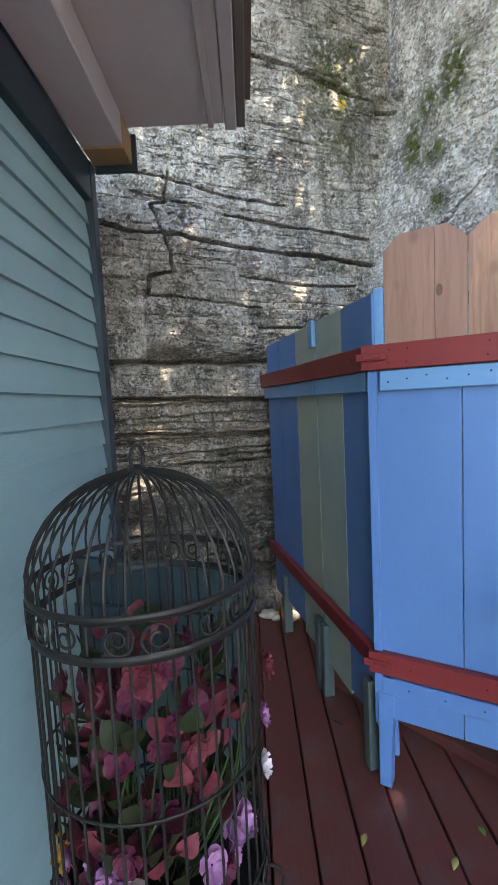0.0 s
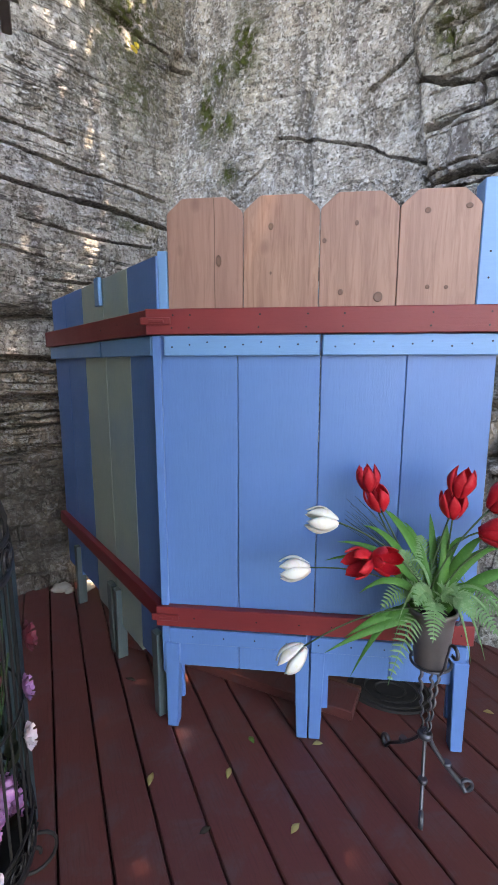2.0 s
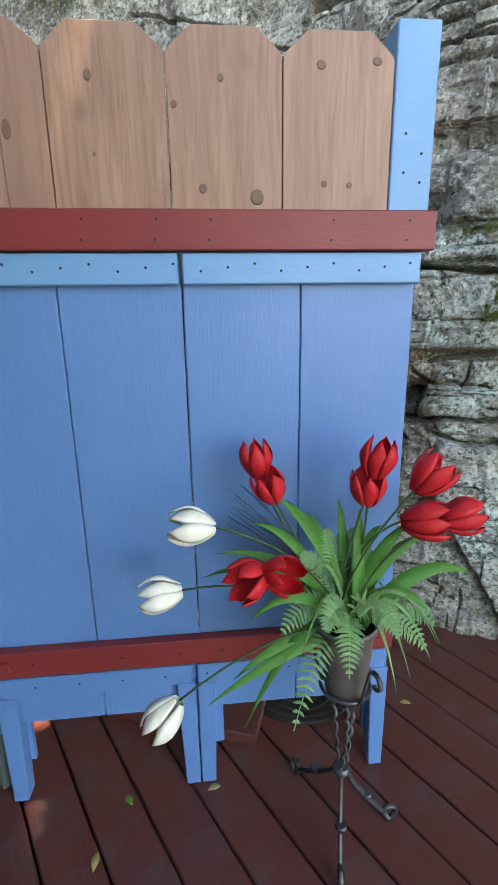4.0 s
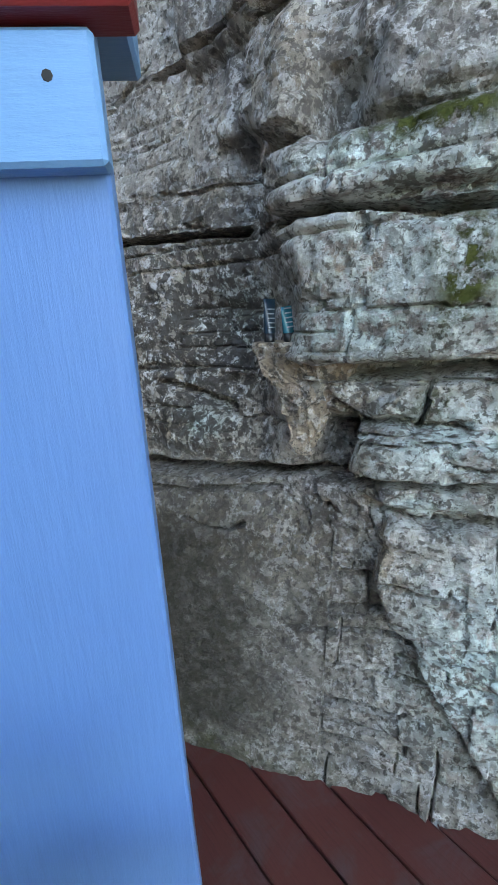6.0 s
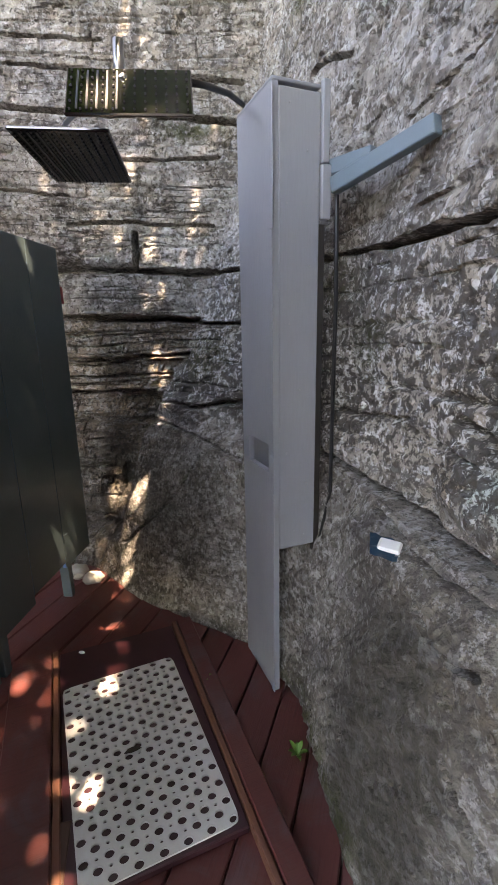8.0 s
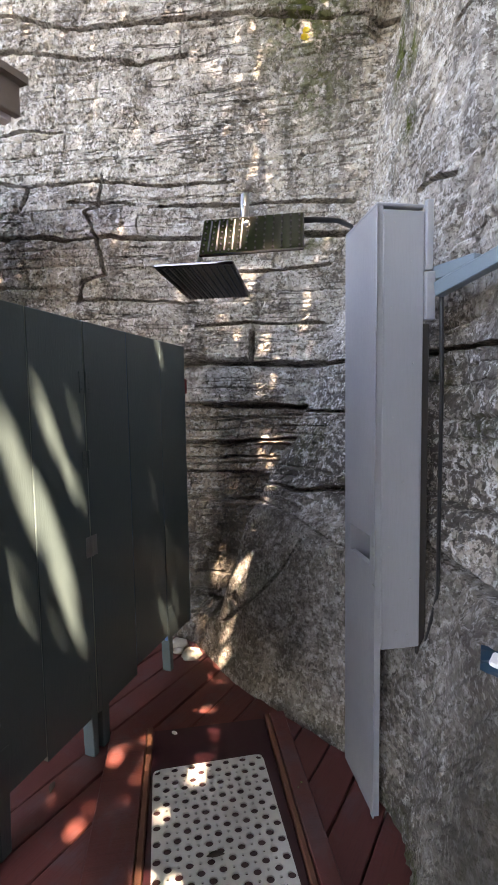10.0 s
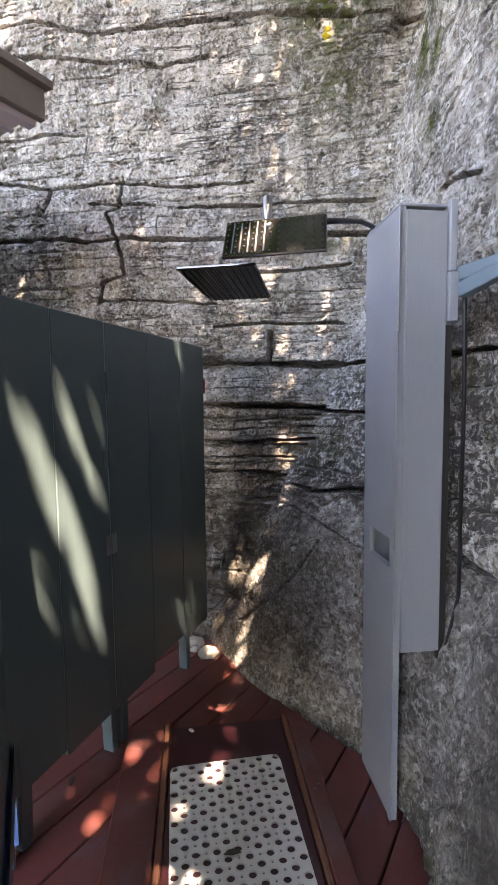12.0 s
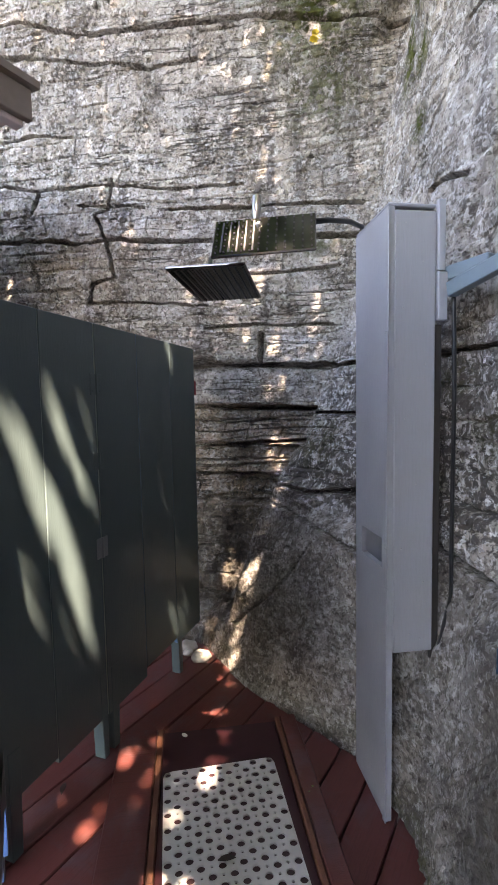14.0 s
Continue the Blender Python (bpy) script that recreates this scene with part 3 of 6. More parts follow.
    # the shattered blocks to the right of it
    edge = np.interp(Z, [1.9, 2.47, 2.8, 3.2, 4.0], [2.1, 1.98, 1.91, 1.83, 1.7])
    d = d + 0.07 * step(wu - edge, 0.008) * step(wz - 2.03, 0.01)
    crack([(1.86, 3.00), (2.12, 2.87), (2.40, 2.82), (3.2, 2.80)], 0.013, 0.12)
    crack([(1.95, 2.70), (2.36, 2.72), (3.2, 2.66)], 0.010, 0.10)
    crack([(1.99, 2.40), (2.20, 2.43), (2.44, 2.35), (3.2, 2.30)], 0.013, 0.12)
    crack([(2.2, 2.87), (2.22, 2.70)], 0.009, 0.08)
    block(2.10, 3.6, 2.44, 2.70, 0.04)
    block(2.25, 3.6, 2.05, 2.34, 0.03)
    # the flakes over the split, and the dark split itself
    block(2.20, 2.40, 1.81, 2.05, 0.055, 0.008, -0.02)
    block(2.41, 2.55, 1.76, 1.99, 0.075, 0.008, -0.02)
    block(2.57, 2.68, 1.725, 1.83, -0.11, 0.014)
    block(2.66, 4.2, 1.735, 1.97, 0.045, 0.010)
    block(2.23, 2.31, 1.60, 1.80, -0.06, 0.015)
    # the big block, split level by level
    block(2.45, 4.2, 1.595, 1.715, 0.055, 0.004)
    block(2.47, 4.2, 1.275, 1.572, 0.050, 0.004)
    crack([(2.40, 1.585), (2.61, 1.588), (2.74, 1.565), (2.87, 1.555), (3.4, 1.54)], 0.009, 0.12)
    crack([(2.55, 1.258), (2.69, 1.253), (2.81, 1.262), (4.2, 1.265)], 0.015, 0.14)
    crack([(2.44, 1.58), (2.41, 1.46), (2.41, 1.34), (2.50, 1.28)], 0.012, 0.06)
    # broken steps under it
    block(2.58, 4.2, 1.14, 1.24, 0.015, 0.010)
    block(2.73, 4.2, 1.005, 1.12, 0.060, 0.004)
    block(2.86, 4.2, 0.905, 0.985, 0.050, 0.004)
    block(2.53, 2.72, 0.965, 1.13, -0.13, 0.016)
    crack([(2.50, 0.97), (2.76, 0.965), (2.87, 0.995), (3.2, 0.99)], 0.014, 0.09)
    crack([(2.62, 1.20), (2.72, 1.13), (2.84, 1.14), (3.1, 1.10)], 0.008, 0.04)
    crack([(2.80, 0.93), (2.95, 0.885), (3.2, 0.87)], 0.010, 0.06)
    edge = np.interp(Z, [0.0, 0.2, 0.37, 0.43, 0.52, 0.58, 0.71, 0.78, 0.88], [3.3, 3.15, 3.0, 2.96, 2.93, 2.85, 2.77, 2.79, 2.84])
    d = d + 0.060 * step(wu - edge, 0.003) * step(0.88 - wz, 0.012)
    still = np.exp(-((uc - 2.40) / 0.14) ** 2 - ((Z - 1.38) / 0.14) ** 2)
    d = d * (1 - 0.80 * still)
    X, Y = X + nx * d, Y + ny * d
    # a lower crest to the east
    fall = np.clip((uc - 2.9) / 0.9, 0, 1)
    Zo = np.where(Z > 1.9, 1.9 + (Z - 1.9) * (1 - 0.20 * fall), Z)
    ny_, nx_ = U.shape
    co = np.stack([X, Y, Zo], -1).reshape(-1, 3)
    idx = np.arange(ny_ * nx_).reshape(ny_, nx_)
    quads = np.stack([idx[:-1, :-1], idx[:-1, 1:], idx[1:, 1:], idx[1:, :-1]], -1).reshape(-1, 4)
    me = bpy.data.meshes.new("cliff")
    me.vertices.add(len(co))
    me.vertices.foreach_set("co", co.ravel())
    me.loops.add(quads.size)
    me.loops.foreach_set("vertex_index", quads.ravel())
    me.polygons.add(len(quads))
    me.polygons.foreach_set("loop_start", np.arange(0, quads.size, 4))
    me.polygons.foreach_set("use_smooth", np.zeros(len(quads), bool))
    me.update(calc_edges=True)

    def keep(name, values):
        at = me.attributes.new(name, "FLOAT", "POINT")
        at.data.foreach_set("value", np.clip(values, 0, 1.5).ravel().astype(np.float32))

    def patches(rows):
        out = np.zeros_like(U)
        for u, z, ru, rz, s in rows:
            out = np.maximum(out, s * np.exp(-((uc - u) / ru) ** 2 - ((Z - z) / rz) ** 2))
        return out
    # where moss grows: ledges and the wet run in the corner
    keep("moss", patches(((-0.32, 3.75, 0.22, 0.38, 1.0), (-0.28, 3.28, 0.16, 0.24, 0.8), (-0.25, 2.42, 0.14, 0.07, 0.8), (0.36, 3.24, 0.09, 0.18, 1.5),
                          (0.56, 3.45, 0.12, 0.12, 1.2), (0.61, 3.12, 0.12, 0.09, 1.3), (0.65, 2.77, 0.08, 0.07, 1.4), (0.80, 3.55, 0.09, 0.22, 1.4),
                          (2.04, 3.15, 0.10, 0.16, 1.1), (2.88, 1.45, 0.045, 0.10, 1.5), (2.82, 1.70, 0.14, 0.035, 1.3), (0.2, 1.25, 0.16, 0.12, 0.55),
                          (1.35, 1.36, 0.12, 0.10, 0.5), (1.6, 0.03, 0.8, 0.05, 0.7), (1.05, 1.56, 0.12, 0.08, 0.6), (2.9, 1.18, 0.04, 0.04, 0.8))))
    # lichen crowds on the east face between the slab and the smooth upper rock
    east = step(uc - 0.02, 0.02)
    band = east * step(Z - 0.93, 0.03) * step(1.78 + 0.15 * fbm(U * 2, Z * 2, 2, 81) - Z, 0.10)
    keep("speckle", np.maximum(np.maximum(np.where((uc > 2.3) & (Z < 2.1), 0.36, np.where(uc > 0.0, 0.34, 0.28)), 0.95 * band * step(2.36 - uc, 0.04)), np.maximum(0.55 * slab * step(1.9 - uc, 0.2), 0.45 * foot)))
    # pale mint crusts on the block, bare tan stone on fresh breaks, brown under the overhang
    keep("crust", np.maximum(patches(((2.85, 1.45, 0.35, 0.25, 0.7), (2.72, 1.66, 0.16, 0.05, 1.2), (2.85, 1.60, 0.15, 0.05, 1.0), (2.70, 1.35, 0.20, 0.07, 1.1), (2.90, 1.40, 0.10, 0.12, 0.8), (2.95, 1.10, 0.20, 0.10, 0.9),
                                      (2.98, 0.93, 0.15, 0.06, 0.9), (3.10, 0.50, 0.22, 0.28, 1.1), (2.05, 1.06, 0.10, 0.05, 0.9), (2.2, 1.42, 0.12, 0.12, 0.6))), 0))
    keep("tan", np.maximum(patches(((2.66, 1.46, 0.14, 0.05, 0.9), (2.64, 1.20, 0.10, 0.05, 1.0), (2.80, 1.05, 0.08, 0.04, 0.9), (2.82, 0.74, 0.07, 0.14, 1.0), (2.48, 1.90, 0.10, 0.12, 0.7),
                                    (2.30, 0.75, 0.40, 0.10, 0.7), (1.9, 1.04, 0.07, 0.04, 1.0))), 0.75 * westf * step(1.49 - wz, 0.01)))
    keep("bedded", np.maximum(0.9 * westf * step(Z - 0.2, 0.1), 0.15 * step(Z - 2.0, 0.1)))
    # darker low down: the slab, the foot and the lowest west beds
    keep("low_dark", np.maximum(slab * (0.34 + 0.75 * np.exp(-((uc - 2.05) / 0.45) ** 2) * step(0.80 - Z, 0.05)), np.maximum(westf * step(0.86 - Z, 0.05) * 0.8, 0.28 * foot)))
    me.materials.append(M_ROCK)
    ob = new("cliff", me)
    return tagged(ob, "pale grey weathered limestone cliff with cracked beds and moss", "cliff", kind="structure")


build_cliff()

# ---- the house ----
HOUSE = Matrix(((-0.51, -0.86, 0, -0.125), (0.86, -0.51, 0, -1.949), (0, 0, 1, 0), (0, 0, 0, 1)))   # x along the wall, y into the house
WALL_END, WALL_START = 2.10, -3.2


def build_house():
    house = thing("house", "small house with blue-green clapboard siding and boxed eave", "house", HOUSE, kind="structure")
    bm = bmesh.new()
    add_box(bm, (WALL_START, 0.03, -0.4), (WALL_END - 0.03, 3.0, 2.75), 0.0)
    part("wall", bm, M_SIDING, house)
    z, i = 0.02, 0
    bm0 = bmesh.new()
    L = WALL_END - 0.04 - WALL_START
    # a lapped board: thick lower edge, thin top
    pts = [(0, -0.002), (-0.022, 0.0), (-0.020, 0.012), (-0.006, 0.122), (0.03, 0.122), (0.03, -0.002)]
    ra = [bm0.verts.new((0, p[0] + 0.01, p[1])) for p in pts]
    rb = [bm0.verts.new((L, p[0] + 0.01, p[1])) for p in pts]
    n = len(pts)
    for k in range(n):
        bm0.faces.new((ra[k], ra[(k + 1) % n], rb[(k + 1) % n], rb[k]))
    bm0.faces.new(list(reversed(ra)))
    bm0.faces.new(rb)
    bmesh.ops.recalc_face_normals(bm0, faces=bm0.faces)
    me = mesh_from("siding_board", bm0, M_SIDING)
    while z < 2.33:
        ob = new("siding_board", me)
        ob.parent = house
        ob.location = (WALL_START, 0, z)
        z += 0.107
    E = WALL_END
    for name, lo, hi, m, lab in (
            ("corner_trim", (E - 0.045, -0.035, -0.3), (E + 0.02, 0.10, 2.528), M_NAVY, "dark navy corner board"),
            ("frieze", (WALL_START, -0.032, 2.36), (E - 0.046, 0.03, 2.528), M_NAVY, "dark navy frieze board"),
            ("eave_return", (E + 0.013, -0.225, 2.50), (E + 0.032, -0.036, 2.66), M_NAVY, "dark navy eave return"),
            ("return_end", (E - 0.129, -0.205, 2.527), (E + 0.012, -0.034, 2.655), M_RAWWOOD, "bare wood end of the eave box"),
            ("eave_moulding", (WALL_START, -0.20, 2.531), (E - 0.13, -0.033, 2.66), M_SOFFIT, ""),
            ("soffit", (WALL_START, -0.62, 2.662), (E - 0.02, -0.02, 2.69), M_SOFFIT, ""),
            ("soffit_bead", (WALL_START, -0.575, 2.645), (E - 0.02, -0.55, 2.661), M_SOFFIT, ""),
            ("sub_fascia", (WALL_START, -0.672, 2.655), (E + 0.02, -0.622, 2.72), M_SOFFIT, ""),
            ("fascia", (WALL_START, -0.71, 2.675), (E + 0.04, -0.674, 2.80), M_FASCIA, "weathered grey fascia board")):
        bm = bmesh.new()
        add_box(bm, lo, hi, 0.004)
        part(name, bm, m, house, lab)
    bm = bmesh.new()
    v = [bm.verts.new(p) for p in ((WALL_START, -0.74, 2.802), (E + 0.06, -0.74, 2.802), (E + 0.06, 1.6, 3.10), (WALL_START, 1.6, 3.10))]
    f = bm.faces.new(v)
    r = bmesh.ops.extrude_face_region(bm, geom=[f])
    bmesh.ops.translate(bm, vec=(0, 0, 0.03), verts=[x for x in r["geom"] if isinstance(x, bmesh.types.BMVert)])
    bmesh.ops.recalc_face_normals(bm, faces=bm.faces)
    part("roof", bm, M_FASCIA, house)
    return house


build_house()

# ---- the folding privacy screen ----
# local axes of a leaf: x along it, y towards the shower, z up; boards stand between y = 0.004 and 0.028
WEST = Matrix(((-0.682, 0.731, 0, 0.0), (0.731, 0.682, 0, 0.0), (0, 0, 1, 0), (0, 0, 0, 1)))


def screen_board(x0, x1, z0, z1, outer, arch=0.0):
    """One upright board, painted outside and inside in different colours."""
    bm = bmesh.new()
    add_box(bm, (x0 + 0.0012, 0.006, z0), (x1 - 0.0012, 0.028, z1), 0.0025)
    for f in bm.faces:
        f.material_index = 1 if f.normal.y > 0.5 else 0
    return bm, [outer, M_GREEN]


def dog_ear(x0, x1, z0, z1):
    bm = bmesh.new()
    c, e = 0.052, 0.058
    prof = [(x0, z0), (x1, z0), (x1, z1 - c), (x1 - e * 0.12, z1 - c * 0.80), (x1 - e * 0.85, z1 - c * 0.10), (x1 - e, z1), (x0 + e, z1), (x0 + e * 0.85, z1 - c * 0.10),
            (x0 + e * 0.12, z1 - c * 0.80), (x0, z1 - c)]
    a = [bm.verts.new((x, 0.012, z)) for x, z in prof]
    f = bm.faces.new(a)
    r = bmesh.ops.extrude_face_region(bm, geom=[f])
    bmesh.ops.translate(bm, vec=(0, 0.02, 0), verts=[v for v in r["geom"] if isinstance(v, bmesh.types.BMVert)])
    bmesh.ops.recalc_face_normals(bm, faces=bm.faces)
    bmesh.ops.bevel(bm, geom=list(bm.edges), offset=0.0015, segments=1, affect="EDGES")
    return bm


def screen_leg(x0, x1, lean, inner=0.5):
    """A short foot that tapers to the floor."""
    bm = bmesh.new()
    t = 0.012
    lo = [(x0 + (t if lean > 0 else 0), 0.0), (x1 - (t if lean < 0 else 0), 0.0)]
    verts = []
    for y in (-0.022, 0.030):
        verts.append([bm.verts.new(p) for p in ((lo[0][0], y, 0.0), (lo[1][0], y, 0.0), (x1, y, 0.37), (x0, y, 0.37))])
    a, b_ = verts
    bm.faces.new(a)
    bm.faces.new(list(reversed(b_)))
    for k in range(4):
        bm.faces.new((a[k], b_[k], b_[(k + 1) % 4], a[(k + 1) % 4]))
    bmesh.ops.recalc_face_normals(bm, faces=bm.faces)
    bmesh.ops.bevel(bm, geom=list(bm.edges), offset=0.003, segments=1, affect="EDGES")
    for f in bm.faces:
        f.material_index = 1 if f.normal.y > inner else 0
    return bm


def skirt(x0, x1, z_top, z_arch, leg):
    """The board behind the feet, its lower edge cut to a flat arch."""
    bm = bmesh.new()
    r = 0.05
    low = [(x0, 0.10), (x0 + leg, 0.10)]
    for k in range(6):
        a = math.pi * (1 - k / 5 * 0.5)
        low.append((x0 + leg + r + r * math.cos(a), z_arch - r + r * math.sin(a)))
    for k in range(6):
        a = math.pi * (0.5 - k / 5 * 0.5)
        low.append((x1 - leg - r + r * math.cos(a), z_arch - r + r * math.sin(a)))
    low += [(x1 - leg, 0.10), (x1, 0.10)]
    rows = []
    for y in (0.029, 0.044):
        rows.append(([bm.verts.new((x, y, z)) for x, z in low], [bm.verts.new((x, y, z_top)) for x, z in low]))
    n = len(low)
    for (lo_, hi_), flip in ((rows[0], False), (rows[1], True)):
        for k in range(n - 1):
            q = (lo_[k], lo_[k + 1], hi_[k + 1], hi_[k])
            if abs(low[k][0] - low[k + 1][0]) > 1e-6:
                bm.faces.new(q if not flip else tuple(reversed(q)))
    for k in range(n - 1):
        bm.faces.new((rows[0][0][k], rows[1][0][k], rows[1][0][k + 1], rows[0][0][k + 1]))
    bmesh.ops.remove_doubles(bm, verts=bm.verts, dist=1e-5)
    bmesh.ops.recalc_face_normals(bm, faces=bm.faces)
    for f in bm.faces:
        f.material_index = 1 if f.normal.y > 0.5 else 0
    return bm


def build_screen():
    scr = thing("privacy_screen", "folding board screen painted blue outside and dark green inside", "screen")

    def place(ob, m):
        ob.matrix_basis = m
        return ob
    I = Matrix()
    BLUE2 = [M_BLUE, M_GREEN]
    # front leaf
    for x0, x1 in ((0.0, 0.288), (0.288, 0.5755), (0.5765, 0.862), (0.862, 1.148)):
        bm, mats = screen_board(x0, x1, 0.26, 1.625, M_BLUE)
        place(part("board", bm, mats, scr), I)
    for x0, x1 in ((0.045, 0.306), (0.309, 0.561), (0.564, 0.815), (0.818, 1.068)):
        place(part("picket", dog_ear(x0, x1, 1.56, 1.995), M_CEDAR, scr, "stained cedar picket with clipped corners"), I)
    bm = bmesh.new()
    add_box(bm, (1.069, 0.006, 1.56), (1.168, 0.085, 2.02), 0.003)
    place(part("post", bm, M_LBLUE, scr, "pale blue end post"), I)
    bm = bmesh.new()
    add_box(bm, (0.010, 0.006, 1.56), (0.043, 0.04, 1.83), 0.003)
    place(part("post", bm, M_LBLUE, scr, "pale blue corner post"), I)
    for x0, x1 in ((0.03, 0.570), (0.580, 1.150)):
        bm = bmesh.new()
        add_box(bm, (x0, -0.016, 1.476), (x1, 0.0055, 1.545), 0.003)
        place(part("batten", bm, M_LBLUE, scr, "pale blue nailed batten"), I)
        bm = bmesh.new()
        add_box(bm, (x0 - 0.014, -0.016, 0.368), (x1 - 0.02, 0.0055, 0.430), 0.003)
        place(part("batten", bm, M_BLUE, scr), I)
    for z0, z1, x1 in ((1.548, 1.634, 1.175), (0.445, 0.525, 1.145)):
        bm = bmesh.new()
        add_box(bm, (-0.03, -0.028, z0), (x1, -0.0165 + 0.022, z1), 0.003)
        place(part("rail", bm, M_RED, scr, "dark red painted rail"), I)
    for x0, x1, s in ((0.0, 0.055, 1), (0.505, 0.560, -1), (0.565, 0.620, 1), (1.085, 1.140, -1)):
        place(part("leg", screen_leg(x0, x1, -s), BLUE2, scr), I)
    for x0, x1 in ((0.0, 0.570), (0.578, 1.145)):
        place(part("skirt", skirt(x0, x1, 0.40, 0.285, 0.06), BLUE2, scr), I)
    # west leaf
    # two boards carry the olive reflection as colour, the others plain blue
    for x0, x1, m, z0 in ((0.0, 0.262, M_BLUE, 0.20), (0.262, 0.548, M_SHEEN, 0.175), (0.552, 0.85, M_SHEEN, 0.17), (0.85, 1.15, M_BLUE, 0.215), (1.15, 1.43, M_BLUE, 0.185)):
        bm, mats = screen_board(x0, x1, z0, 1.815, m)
        place(part("board", bm, mats, scr, "" if m is M_BLUE else "blue board with an olive reflection in its colour"), WEST)
    for x0, x1 in ((0.02, 0.54), (0.56, 1.45)):
        bm = bmesh.new()
        add_box(bm, (x0, -0.016, 1.476), (x1, 0.0055, 1.545), 0.003)
        place(part("batten", bm, M_LBLUE, scr), WEST)
    for z0, z1, x1 in ((1.548, 1.634, 1.50), (0.455, 0.525, 1.44)):
        bm = bmesh.new()
        add_box(bm, (-0.01, -0.028, z0), (x1, -0.0165 + 0.022, z1), 0.003)
        place(part("rail", bm, M_RED, scr, "dark red painted rail"), WEST)
    for x0, x1, s in ((0.045, 0.10, 1), (0.50, 0.545, -1), (0.575, 0.63, 1), (1.155, 1.20, -1)):
        place(part("leg", screen_leg(x0, x1, -s, -0.3), [M_GREEN, M_GREEN], scr, "short foot painted dark green"), WEST)
    return scr


build_screen()

# ---- the deck ----
DECK = Matrix(((0.86, -0.51, 0, 0.0), (0.51, 0.86, 0, 0.0), (0, 0, 1, 0), (0, 0, 0, 1)))   # y along the planks
PLANK_W, PLANK_0 = 0.147, 0.006


def build_deck():
    deck = thing("deck", "worn dark red stained plank deck", "deck", DECK, kind="structure")
    meshes = []
    for v in range(4):
        bm = bmesh.new()
        add_box(bm, (0.003, -4.2, -0.038), (PLANK_W - 0.004, 3.4, 0.0), 0.004)
        meshes.append(mesh_from("plank", bm, M_DECK))
    for i in range(-9, 23):
        ob = new("plank", meshes[i % 4])
        ob.parent = deck
        ob.location = (PLANK_0 + i * PLANK_W, 0.3 * (i % 3), 0.0015 * ((i * 7) % 3 - 1) - 0.0015)
    for y in (-3.0, -1.8, -0.6, 0.6, 1.8):
        bm = bmesh.new()
        add_box(bm, (-1.3, y, -0.20), (3.3, y + 0.05, -0.042), 0.003)
        part("joist", bm, M_DECK, deck)
    return deck


build_deck()

# ---- shower platform, mat, service column ----
PLAT = Matrix(((0.945, 0.327, 0, -0.145), (-0.327, 0.945, 0, 1.215), (0, 0, 1, 0), (0, 0, 0, 1)))   # x along it, y towards the cliff


def build_platform():
    p = thing("shower_platform", "low red wooden shower platform with a maroon board", "platform", PLAT)
    for name, lo, hi, m, lab in (("side_board", (0.0, -0.068, 0.0), (1.21, 0.0, 0.045), M_DECK, ""),
                                 ("side_board", (0.0, -0.780, 0.0), (1.21, -0.624, 0.045), M_DECK, ""),
                                 ("edge_strip", (0.0, -0.092, 0.0), (1.21, -0.071, 0.040), M_EDGE, "worn brownish red strip"),
                                 ("edge_strip", (0.0, -0.621, 0.0), (1.21, -0.598, 0.040), M_EDGE, "worn brownish red strip"),
                                 ("floor_board", (0.01, -0.595, 0.0), (1.0, -0.095, 0.026), M_MAROON, "dark maroon board")):
        bm = bmesh.new()
        add_box(bm, lo, hi, 0.004)
        part(name, bm, m, p, lab)
    return p


build_platform()


